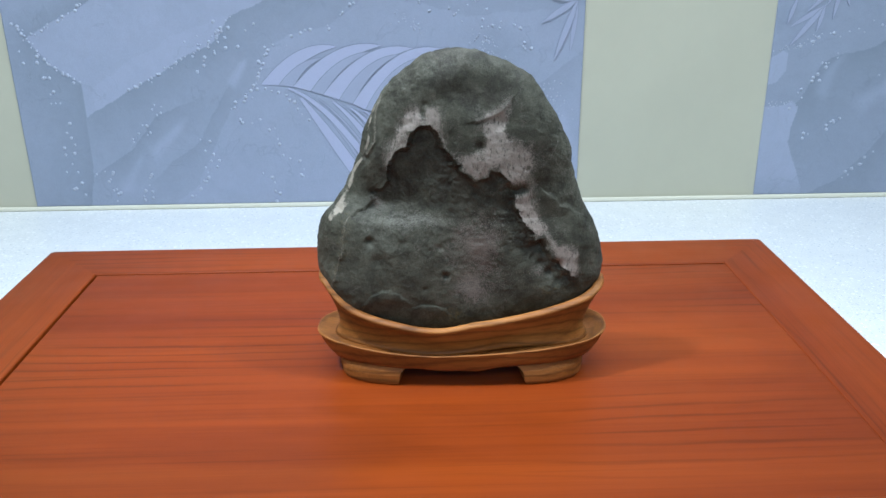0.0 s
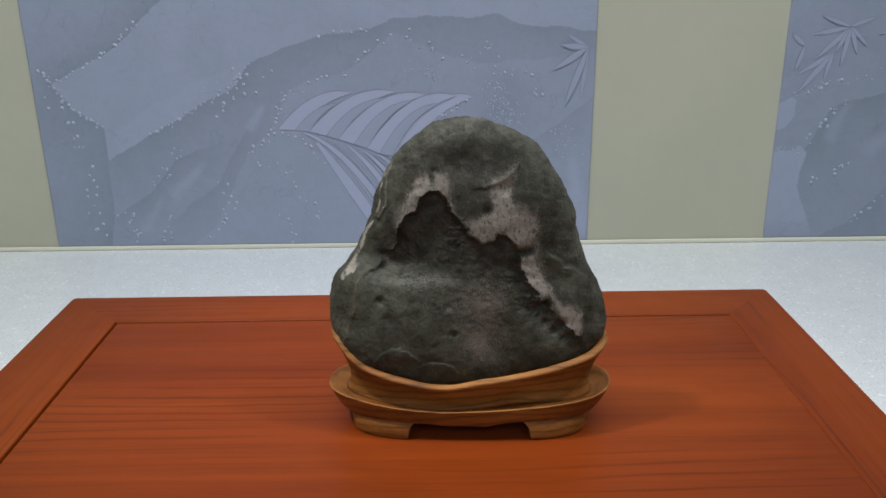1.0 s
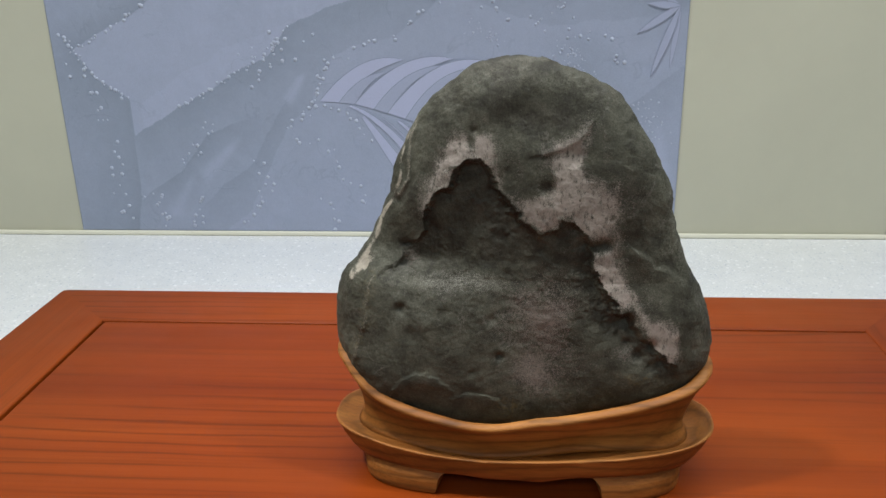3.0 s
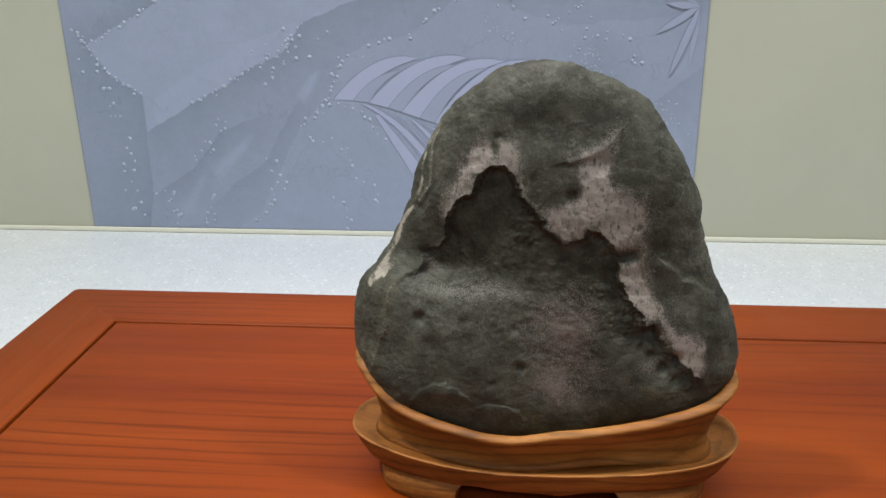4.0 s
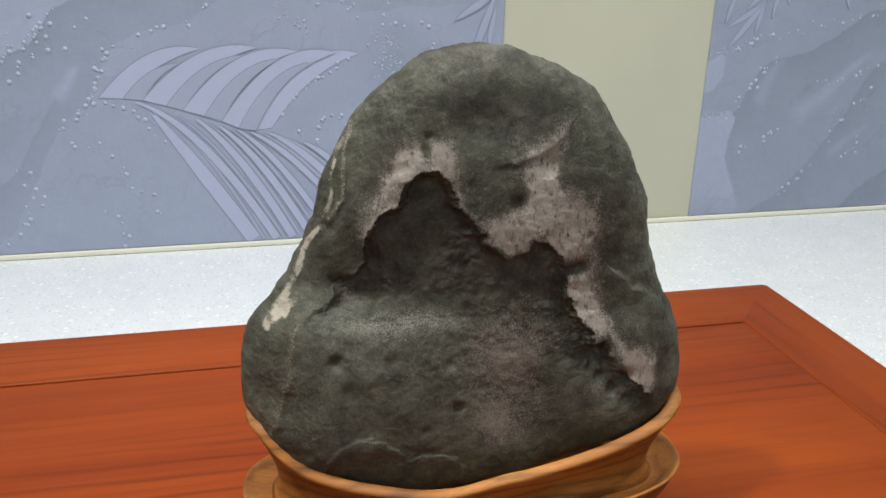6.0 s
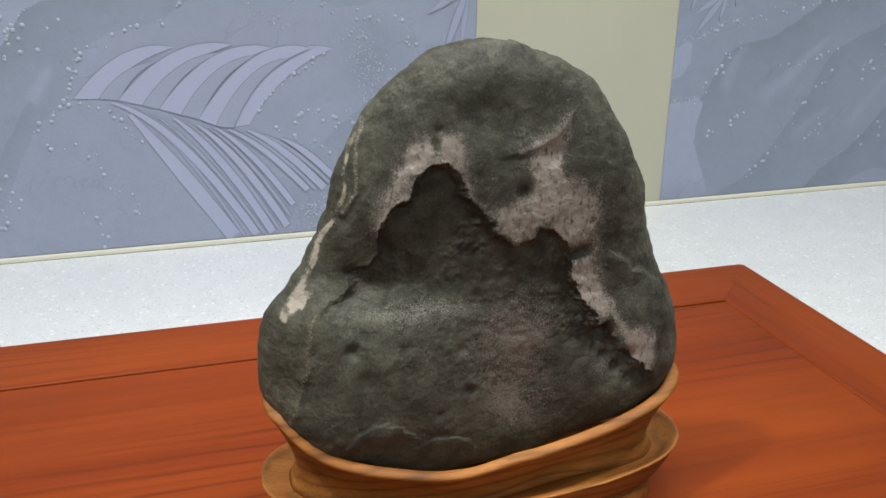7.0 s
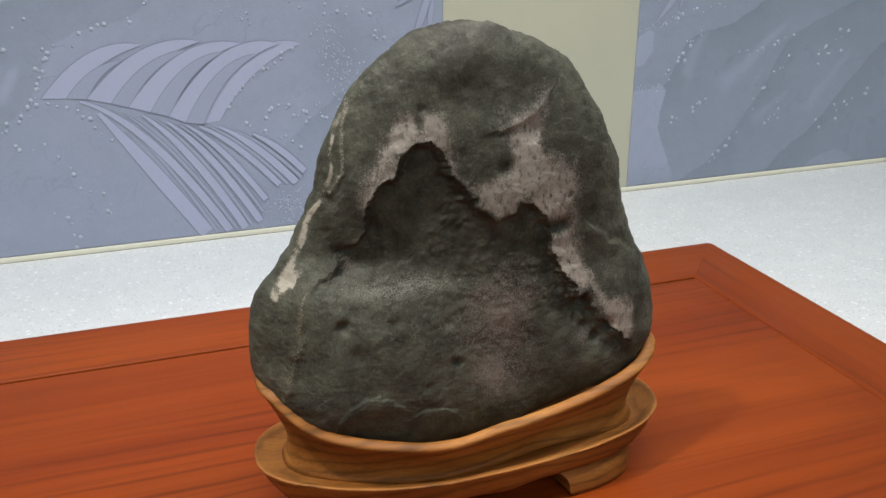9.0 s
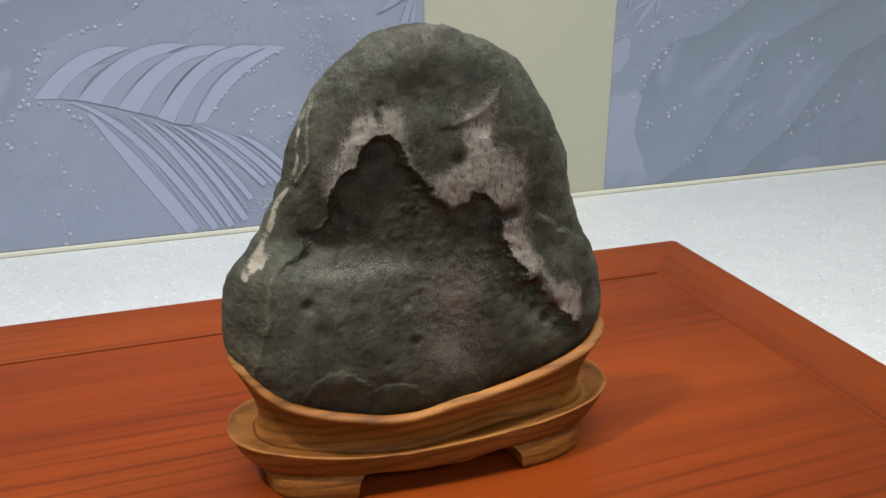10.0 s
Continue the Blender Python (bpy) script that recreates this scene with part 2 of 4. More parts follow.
# ---- mesh helpers ----
def obj(name, verts, faces, material, parent=None, smooth=False, label="", **attributes):
    me = bpy.data.meshes.new(name)
    me.from_pydata([tuple(map(float, v)) for v in verts], [], [tuple(map(int, f)) for f in faces])
    me.materials.append(material)
    if smooth:
        me.polygons.foreach_set("use_smooth", [True] * len(me.polygons))
    for key, values in attributes.items():
        me.attributes.new(key, "FLOAT", "POINT").data.foreach_set("value", np.asarray(values, dtype=np.float32))
    me.update()
    ob = new(name, me)
    if parent is not None:
        ob.parent = parent
    if label:
        tagged(ob, label)
    return ob


def part(name, bm, material, parent=None, label="", smooth=False):
    me = bpy.data.meshes.new(name)
    bmesh.ops.recalc_face_normals(bm, faces=bm.faces)
    bm.to_mesh(me)
    bm.free()
    me.materials.append(material)
    if smooth:
        me.polygons.foreach_set("use_smooth", [True] * len(me.polygons))
    ob = new(name, me)
    if parent is not None:
        ob.parent = parent
    if label:
        tagged(ob, label)
    return ob


def prism(points, z0, z1, bevel=0.0, segments=2):
    """An upright block over a polygon in plan, with rounded edges."""
    bm = bmesh.new()
    low = [bm.verts.new((x, y, z0)) for x, y in points]
    high = [bm.verts.new((x, y, z1)) for x, y in points]
    bm.faces.new(low[::-1])
    bm.faces.new(high)
    for i in range(len(points)):
        j = (i + 1) % len(points)
        bm.faces.new((low[i], low[j], high[j], high[i]))
    bmesh.ops.recalc_face_normals(bm, faces=bm.faces)
    if bevel:
        bmesh.ops.bevel(bm, geom=bm.edges[:], offset=bevel, segments=segments, affect="EDGES", profile=0.5)
    return bm


def box(x0, x1, y0, y1, z0, z1, bevel=0.0):
    return prism([(x0, y0), (x1, y0), (x1, y1), (x0, y1)], z0, z1, bevel)


def thing(name, at, label, category, group=""):
    e = new(name)
    e.location = at
    e.empty_display_size = 0.02
    return tagged(e, label, category, group)


def grid_faces(nu, nv, wrap=False):
    """Quads of a grid of nu rows of nv points."""
    i, j = np.meshgrid(np.arange(nu - 1), np.arange(nv if wrap else nv - 1), indexing="ij")
    k = (j + 1) % nv
    return np.stack([i * nv + j, i * nv + k, (i + 1) * nv + k, (i + 1) * nv + j], -1).reshape(-1, 4)


TABLE = np.random.RandomState(5).permutation(512)


def lattice(p, seed=0):
    """Smooth value noise in 0..1 at an (n, 3) array of places."""
    c = np.floor(p).astype(int)
    f = p - c
    f = f * f * f * (f * (f * 6 - 15) + 10)
    out = 0.0
    for dx in (0, 1):
        for dy in (0, 1):
            for dz in (0, 1):
                h = TABLE[(TABLE[(TABLE[(c[:, 0] + dx + seed) % 512] + c[:, 1] + dy) % 512] + c[:, 2] + dz) % 512] / 511.0
                w = np.where(dx, f[:, 0], 1 - f[:, 0]) * np.where(dy, f[:, 1], 1 - f[:, 1]) * np.where(dz, f[:, 2], 1 - f[:, 2])
                out = out + h * w
    return out


def clouds(p, scale, octaves=4, gain=0.5, seed=0):
    """Fractal noise about zero."""
    total, amp = 0.0, 1.0
    for o in range(octaves):
        total = total + amp * (lattice(p * scale * 2 ** o + 17.3 * o, seed + 31 * o) - 0.5)
        amp *= gain
    return total


def away(px, pz, line):
    """Distance of places to a polyline, and the signed side (positive: above a line drawn left to right)."""
    best = np.full(px.shape, 1e9)
    side = np.zeros(px.shape)
    for (ax, az), (bx, bz) in zip(line, line[1:]):
        dx, dz = bx - ax, bz - az
        t = np.clip(((px - ax) * dx + (pz - az) * dz) / (dx * dx + dz * dz), 0, 1)
        d = np.hypot(px - ax - t * dx, pz - az - t * dz)
        near = d < best
        side = np.where(near, np.sign(dx * (pz - az) - dz * (px - ax)), side)
        best = np.minimum(best, d)
    return best, side


def inside(px, pz, poly):
    """Whether places lie in a polygon."""
    hit = np.zeros(px.shape, bool)
    for (ax, az), (bx, bz) in zip(poly, poly[1:] + poly[:1]):
        if az != bz:
            cross = ((az > pz) != (bz > pz)) & (px < (bx - ax) * (pz - az) / (bz - az) + ax)
            hit ^= cross
    return hit


def step(x, a, b):
    t = np.clip((x - a) / (b - a), 0, 1)
    return t * t * (3 - 2 * t)


# ---- the room ----
WALL_Y, COUNTER_Z, TOP_Z = 1.647, 0.655, 0.78
structure = lambda ob, label: tagged(ob, label, kind="structure")
structure(part("wall_north", box(-3.0, 3.0, WALL_Y, WALL_Y + 0.15, 0, 2.9), cream), "cream painted wall behind the display counter")
structure(part("wall_south", box(-3.0, 3.0, -3.15, -3.0, 0, 2.9), cream), "cream painted wall of the exhibition room")
structure(part("wall_west", box(-3.15, -3.0, -3.15, WALL_Y + 0.15, 0, 2.9), cream), "cream painted side wall of the room")
structure(part("wall_east", box(3.0, 3.15, -3.15, WALL_Y + 0.15, 0, 2.9), cream), "cream painted side wall of the room")
structure(part("floor", box(-3.15, 3.15, -3.15, WALL_Y + 0.15, -0.1, -0.002), floor_mat), "smooth grey floor of the exhibition room")
structure(part("ceiling", box(-3.15, 3.15, -3.15, WALL_Y + 0.15, 2.9, 3.0), white_paint), "plain white ceiling of the exhibition room")
structure(part("trim", box(-2.99, 2.99, WALL_Y - 0.0065, WALL_Y - 0.0005, COUNTER_Z + 0.0002, 0.6638, 0.0025), trim_cream), "thin cream sealing strip along the counter's back")
counter = new("display_counter")
counter.location = (0, 1.0, 0)
tagged(counter, "white speckled terrazzo display counter along the wall", "counter")
for name, block in (("worktop", box(-2.9, 2.9, 0.36, WALL_Y - 0.001, COUNTER_Z - 0.04, COUNTER_Z, 0.004)), ("base", box(-2.88, 2.88, 0.40, WALL_Y - 0.002, 0, COUNTER_Z - 0.0402))):
    piece = part(name, block, terrazzo, counter)
    piece.matrix_parent_inverse = Matrix.Translation((0, -1.0, 0))


# ---- printed wall panels ----
def ridge(px, pz, line, amount, reach):
    """Ink that is strongest right under a drawn ridge and fades away from it."""
    d, side = away(px, pz, line)
    return np.where(side < 0, amount * np.exp(-d / reach), 0.0)


def cover_sheet(name, x0, x1, ink, label):
    xs = np.linspace(x0, x1, 520)
    zs = np.concatenate([np.linspace(0.6642, 1.20, 270), np.linspace(1.24, 2.6, 20)])
    gz, gx = np.meshgrid(zs, xs, indexing="ij")
    px, pz = gx.ravel(), gz.ravel()
    p = np.stack([px, pz, 0 * px], 1)
    wob = clouds(p, 22, 4, 0.55, 3) * 0.007
    tone = ink(px + wob, pz + clouds(p, 22, 4, 0.55, 9) * 0.007)
    y = WALL_Y - 0.003 - 0.0003 * tone - 0.0003 * clouds(p, 60, 3)
    verts = np.stack([px, y, pz], 1)
    n = len(xs)
    front = grid_faces(len(zs), n)
    edge = np.concatenate([np.arange(n), np.arange(2 * n - 1, len(verts), n), np.arange(len(verts) - 2, len(verts) - n - 1, -1), np.arange(len(verts) - 2 * n, 0, -n)])
    back = verts[edge].copy()
    back[:, 1] = WALL_Y - 0.0005
    base = len(verts)
    m = len(edge)
    skirt = [(edge[i], base + i, base + (i + 1) % m, edge[(i + 1) % m]) for i in range(m)]
    ob = obj(name, np.vstack([verts, back]), [*front, *skirt], cover_print, None, True, tone=np.concatenate([tone, np.zeros(m)]))
    return tagged(ob, label, "panel", "printed panels on the wall")


def fade(d, side, amount, reach, floor):
    """Ink on the far side of a line, darkest along it."""
    return np.where(side, amount * np.exp(-d / reach) + floor, 0.0)


def stroke(x, z, a, b, wide, amount):
    """A soft pale brush stroke that tapers from a to b."""
    a, b = np.array(a), np.array(b)
    d = b - a
    t = ((x - a[0]) * d[0] + (z - a[1]) * d[1]) / (d @ d)
    off = np.abs((x - a[0]) * d[1] - (z - a[1]) * d[0]) / np.hypot(*d)
    return amount * step(off, wide * (1.15 - 0.75 * np.clip(t, 0, 1)), 0) * step(t, -0.05, 0.15) * step(t, 1.1, 0.7)


TONGUE_TOP = [(-0.596, 0.900), (-0.531, 0.942), (-0.475, 0.968), (-0.418, 1.000), (-0.364, 1.020), (-0.321, 1.031)]
TONGUE_FOOT = [(-0.596, 0.855), (-0.527, 0.893), (-0.481, 0.918), (-0.423, 0.952), (-0.367, 0.978), (-0.332, 1.015), (-0.321, 1.031)]
FAR_RIDGE = [(-0.321, 1.031), (-0.256, 1.056), (-0.192, 1.076), (-0.129, 1.084), (-0.087, 1.090), (-0.044, 1.110), (0.018, 1.113), (0.091, 1.106), (0.143, 1.114), (0.185, 1.099), (0.34, 1.08)]
NEAR_RIDGE = [(-0.463, 0.666), (-0.415, 0.704), (-0.387, 0.762), (-0.335, 0.858), (-0.288, 0.897), (-0.262, 0.967), (-0.207, 0.993), (-0.142, 1.008), (-0.110, 1.034), (-0.077, 1.060), (-0.045, 1.085), (0.010, 1.058), (0.049, 1.043), (0.091, 1.032), (0.113, 1.022), (0.20, 1.03)]
CLIFF = [(-0.735, 1.080), (-0.721, 1.023), (-0.705, 0.992), (-0.670, 0.943), (-0.636, 0.921), (-0.617, 0.905), (-0.617, 0.822), (-0.617, 0.741), (-0.633, 0.660)]
HILL = [(-0.705, 0.992), (-0.625, 1.033), (-0.568, 1.068), (-0.521, 1.109), (-0.498, 1.128), (-0.40, 1.215)]


def main_ink(x, z):
    t = 0.16 + 0 * x
    d, side = away(x, z, TONGUE_FOOT + FAR_RIDGE[1:])
    t += fade(d, side < 0, 0.40, 0.07, 0.16)
    d, side = away(x, z, NEAR_RIDGE)
    t += fade(d, side < 0, -0.12, 0.05, -0.06)
    t += ridge(x, z, [(-0.60, 0.735), (-0.53, 0.785), (-0.48, 0.845), (-0.44, 0.86)], 0.30, 0.035)
    t += ridge(x, z, [(-0.47, 0.74), (-0.40, 0.80), (-0.35, 0.88)], 0.22, 0.04)
    t = np.where(inside(x, z, TONGUE_TOP + TONGUE_FOOT[::-1]), 0.06, t)
    d, side = away(x, z, CLIFF)
    t = np.where((x < -0.60) & (side < 0) & (z < 1.08), 0.42 + 0.34 * np.exp(-d / 0.05), t)
    d, side = away(x, z, HILL)
    t = np.where((side > 0) & (z > 0.985) & (x < -0.38), 0.30 + 0.42 * np.exp(-d / 0.045), t)
    t -= stroke(x, z, (-0.335, 0.895), (-0.300, 0.950), 0.016, 0.35)
    t -= stroke(x, z, (-0.500, 0.760), (-0.425, 0.842), 0.020, 0.28)
    t -= stroke(x, z, (-0.565, 0.690), (-0.515, 0.770), 0.020, 0.20)
    t += 0.25 * np.exp(-(((x - 0.165) / 0.06) ** 2 + ((z - 0.93) / 0.09) ** 2))
    t += 0.20 * np.exp(-(((x - 0.06) / 0.05) ** 2 + ((z - 0.70) / 0.04) ** 2))
    t -= stroke(x, z, (0.318, 0.66), (0.300, 0.86), 0.035, 0.30)
    t += ridge(x, z, [(0.10, 0.83), (0.16, 0.88), (0.22, 0.87), (0.30, 0.93)], 0.22, 0.06)
    return np.clip(t, 0, 1)


def side_ink(x, z):
    t = 0.50 + 0 * x
    t += ridge(x, z, [(0.757, 0.846), (0.806, 0.928), (0.839, 0.947), (0.90, 0.955), (0.998, 1.02), (1.3, 1.08)], 0.34, 0.06)
    t += ridge(x, z, [(0.80, 0.66), (0.872, 0.70), (0.917, 0.745), (0.99, 0.85), (1.03, 0.93), (1.2, 1.0)], 0.25, 0.05)
    t += ridge(x, z, [(1.0, 0.66), (1.12, 0.76), (1.24, 0.90), (1.5, 1.0)], 0.30, 0.05)
    t -= stroke(x, z, (0.880, 0.835), (1.020, 0.955), 0.026, 0.32)
    t -= stroke(x, z, (0.800, 0.862), (0.845, 0.950), 0.022, 0.26)
    t -= stroke(x, z, (0.960, 0.760), (1.040, 0.830), 0.020, 0.18)
    t -= stroke(x, z, (1.080, 0.780), (1.180, 0.900), 0.020, 0.16)
    patch = inside(x, z, [(0.69, 0.640), (0.690, 0.842), (0.736, 0.846), (0.752, 0.858), (0.764, 0.840), (0.757, 0.775), (0.790, 0.700), (0.80, 0.640)])
    t = np.where(patch, 0.10 + 0.30 * step(z, 0.72, 0.66), t)
    patch = inside(x, z, [(0.69, 0.935), (0.706, 0.941), (0.722, 0.950), (0.733, 0.945), (0.730, 0.915), (0.716, 0.893), (0.690, 0.885)])
    t = np.where(patch, 0.12, t)
    d = np.hypot((x - 1.163) / 0.066, (z - 0.650) / 0.041)
    t = np.where(d < 1, 0.16 + 0.2 * d, t)
    return np.clip(t, 0, 1)


main_panel = cover_sheet("decorative_panel", -0.741, 0.337, main_ink, "blue-grey embossed wall panel printed with hills and leaves")
side_panel = cover_sheet("decorative_panel", 0.700, 1.778, side_ink, "darker blue-grey embossed wall panel printed with bamboo leaves")


def bend(a, c, b, n=14):
    """A bowed line from a to b drawn towards c."""
    t = np.linspace(0, 1, n)[:, None]
    a, c, b = map(np.array, (a, c, b))
    return (1 - t) ** 2 * a + 2 * t * (1 - t) * c + t ** 2 * b


def flip_out(ob):
    bm = bmesh.new()
    bm.from_mesh(ob.data)
    bmesh.ops.recalc_face_normals(bm, faces=bm.faces)
    bm.normal_update()
    if sum(f.normal.y * f.calc_area() for f in bm.faces) > 0:
        bmesh.ops.reverse_faces(bm, faces=bm.faces)
    bm.to_mesh(ob.data)
    bm.free()
    return ob


LAYER = [0]


def raised_strip(name, one, two, parent, lift=0.00015, material=None):
    """A flat embossed shape between two bowed lines, with a dark line round it."""
    LAYER[0] += 1
    for k, (grow, height, mat) in enumerate(((0.0013, 0.0, leaf_edge), (0.0, lift, material or leaf_print))):
        centre = (one + two) / 2
        a, b = one - centre, two - centre
        la = np.maximum(np.hypot(*a.T), 1e-6)[:, None]
        lb = np.maximum(np.hypot(*b.T), 1e-6)[:, None]
        p, q = centre + a * (1 + grow / la), centre + b * (1 + grow / lb)
        y0, y1 = WALL_Y - 0.0005, WALL_Y - 0.0036 - height - 0.0002 * (LAYER[0] % 9)
        n = len(p)
        v = [(x, y1, z) for x, z in p] + [(x, y1, z) for x, z in q] + [(x, y0, z) for x, z in p] + [(x, y0, z) for x, z in q]
        f = []
        for i in range(n - 1):
            f += [(i, i + 1, n + i + 1, n + i), (i, 2 * n + i, 2 * n + i + 1, i + 1), (n + i, n + i + 1, 3 * n + i + 1, 3 * n + i)]
        f += [(0, n, 3 * n, 2 * n), (n - 1, 3 * n - 1, 4 * n - 1, 2 * n - 1)]
        if k == 0:
            outline = flip_out(obj(name + "_outline", v, f, mat, parent))
        else:
            flip_out(obj(name, v, f, mat, outline))


# upper fan of the large leaf: feet along the midrib, one blade between each two, pale and dim by turns
FEET = ((-0.277, 0.901), (-0.243, 0.899), (-0.216, 0.896), (-0.183, 0.887), (-0.160, 0.880), (-0.129, 0.870), (-0.104, 0.862), (-0.080, 0.850), (-0.055, 0.846), (-0.030, 0.849))
TIPS = ((-0.129, 0.970), (-0.157, 0.950), (-0.046, 0.971), (-0.064, 0.960), (0.013, 0.965), (-0.013, 0.954), (0.071, 0.962), (0.037, 0.948), (0.105, 0.960))
for i, tip in enumerate(TIPS):
    a, b = FEET[i], FEET[i + 1]
    dim = i % 2
    high, out = (1.28, 0.50) if not dim else (0.98, 0.45)
    one = bend(a, (a[0] + out * (tip[0] - a[0]), a[1] + high * (tip[1] - a[1])), tip)
    two = bend(b, (b[0] + 0.40 * (tip[0] - b[0]), b[1] + 0.76 * (tip[1] - b[1])), tip)
    raised_strip("leaf_blade", one, two, main_panel, 0.00015, leaf_dim if dim else leaf_print)


def ribbon(a, b, wide, material, bow=0.24):
    """A long blade of the lower fan that leaves the midrib flat and turns down."""
    a, b = np.array(a), np.array(b)
    run = bend(a, a + (b - a) * (0.44, bow), b, 18)
    along = np.gradient(run, axis=0)
    across = np.stack([-along[:, 1], along[:, 0]], 1) / np.hypot(*along.T)[:, None]
    t = np.linspace(0, 1, len(run))[:, None]
    half = across * wide / 2 * (0.25 + 0.75 * np.sin(np.clip(t * 2.2, 0, np.pi / 2)))
    raised_strip("leaf_blade", run - half, run + half, main_panel, 0.00015, material)


ribbon((-0.203, 0.874), (-0.068, 0.668), 0.022, leaf_print, 0.40)
ribbon((-0.226, 0.893), (-0.032, 0.668), 0.012, leaf_print, 0.13)
for a, b, wide in (((-0.142, 0.866), (-0.006, 0.669), 0.012), ((-0.108, 0.853), (0.018, 0.678), 0.011),
                   ((-0.082, 0.847), (0.030, 0.714), 0.009), ((-0.062, 0.843), (0.054, 0.737), 0.009), ((-0.033, 0.840), (0.081, 0.738), 0.011), ((0.018, 0.824), (0.096, 0.756), 0.010)):
    ribbon(a, b, wide, leaf_print)
for a, b in (((-0.196, 0.880), (-0.052, 0.668)), ((-0.170, 0.872), (-0.020, 0.669)), ((-0.124, 0.858), (0.004, 0.674)), ((-0.092, 0.848), (0.024, 0.694)), ((-0.047, 0.841), (0.067, 0.737)), ((-0.010, 0.832), (0.090, 0.746))):
    ribbon(a, b, 0.0045, leaf_dim)


def bamboo(parent, root, leaves):
    for angle, length, wide in leaves:
        a = np.array(root)
        d = np.array([math.cos(radians(angle)), math.sin(radians(angle))])
        side = np.array([-d[1], d[0]]) * wide
        raised_strip("bamboo_leaf", bend(a, a + d * length * 0.4 + side, a + d * length), bend(a, a + d * length * 0.45 - side * 0.8, a + d * length), parent, 0.00015, leaf_dim)


bamboo(main_panel, (0.322, 1.052), ((213, 0.078, 0.012), (176, 0.052, 0.011), (250, 0.12, 0.012), (264, 0.10, 0.009), (150, 0.045, 0.007)))
bamboo(side_panel, (0.818, 1.084), ((191, 0.075, 0.009), (225, 0.085, 0.010), (243, 0.055, 0.008), (262, 0.075, 0.009), (290, 0.055, 0.008), (315, 0.05, 0.007), (160, 0.06, 0.007), (20, 0.05, 0.008)))
bamboo(side_panel, (0.790, 1.035), ((212, 0.075, 0.010), (232, 0.095, 0.011), (258, 0.05, 0.008)))
bamboo(side_panel, (0.735, 1.050), ((140, 0.035, 0.009), (255, 0.05, 0.008)))
bamboo(side_panel, (0.93, 1.09), ((200, 0.06, 0.008), (320, 0.08, 0.010), (290, 0.07, 0.009)))


def pearl_dots(parent, lines, label, name="pearl_dots", sizes=(0.0018, 0.0023, 0.0028, 0.0034, 0.0038)):
    """Strings of small raised pearls along the drawn ridges."""
    rng = random.Random(11)
    verts, faces = [], []
    for line, count, spread in lines:
        pts = np.array(line)
        seg = np.concatenate([[0], np.cumsum(np.hypot(*np.diff(pts, axis=0).T))])
        for i in range(count):
            s = (i + 0.5 + rng.uniform(-0.3, 0.3)) / count * seg[-1]
            x = np.interp(s, seg, pts[:, 0]) + rng.gauss(0, 0.7 * spread)
            z = np.interp(s, seg, pts[:, 1]) + rng.gauss(0, 0.7 * spread)
            r = rng.choice(sizes)
            base = len(verts)
            for k, (rr, h) in enumerate(((1.0, 0.0), (0.8, 0.5), (0.4, 0.85))):
                for i in range(8):
                    a = i * math.pi / 4
                    verts.append((x + r * rr * math.cos(a), WALL_Y - 0.0034 - 0.5 * r * h, z + r * rr * math.sin(a)))
            verts.append((x, WALL_Y - 0.0034 - 0.5 * r, z))
            for k in (0, 1):
                for i in range(8):
                    j = (i + 1) % 8
                    faces.append((base + 8 * k + i, base + 8 * k + j, base + 8 * k + 8 + j, base + 8 * k + 8 + i))
            faces += [(base + 16 + i, base + 16 + (i + 1) % 8, base + 24) for i in range(8)]
    ob = obj(name, verts, faces, dot_mat, parent, True, label)
    return tagged(ob, kind="stuff")


pearl_dots(main_panel, (
    (CLIFF[1:6], 26, 0.004), ([(-0.712, 0.96), (-0.69, 0.92), (-0.66, 0.86)], 12, 0.014), (HILL[:4], 24, 0.005),
    (TONGUE_FOOT[1:], 30, 0.004), ([(-0.345, 1.015), (-0.352, 0.975), (-0.39, 0.93)], 12, 0.010), (FAR_RIDGE[2:5], 6, 0.005),
    (NEAR_RIDGE[3:6], 20, 0.005), (NEAR_RIDGE[5:11], 16, 0.006), (NEAR_RIDGE[10:15], 12, 0.010),
    ([(0.09, 1.03), (0.14, 1.06), (0.16, 1.03)], 10, 0.010), ([(0.13, 1.0), (0.20, 1.0), (0.235, 0.95)], 12, 0.012),
    ([(-0.300, 0.893), (-0.235, 0.884), (-0.19, 0.83)], 12, 0.004), ([(-0.02, 0.868), (0.03, 0.915), (0.09, 0.952)], 14, 0.003),
    ([(0.03, 0.850), (0.07, 0.868), (0.10, 0.845), (0.15, 0.842)], 18, 0.008), ([(0.00, 0.845), (0.05, 0.825), (0.10, 0.79)], 8, 0.004),
    ([(-0.61, 0.74), (-0.58, 0.70), (-0.575, 0.67)], 12, 0.010), ([(-0.53, 0.79), (-0.49, 0.83), (-0.47, 0.86)], 12, 0.012), ([(-0.50, 0.74), (-0.51, 0.70), (-0.53, 0.67)], 10, 0.010),
    ([(-0.40, 0.80), (-0.38, 0.76), (-0.41, 0.69), (-0.43, 0.67)], 16, 0.008), ([(-0.33, 0.84), (-0.27, 0.82), (-0.24, 0.76), (-0.20, 0.70)], 14, 0.008), ([(-0.29, 0.73), (-0.25, 0.68)], 6, 0.010),
    ([(-0.65, 0.84), (-0.66, 0.74), (-0.65, 0.68)], 14, 0.014), ([(-0.42, 1.0), (-0.30, 0.99), (-0.28, 1.02)], 8, 0.010)), "small pale pearls strung along the printed hills")
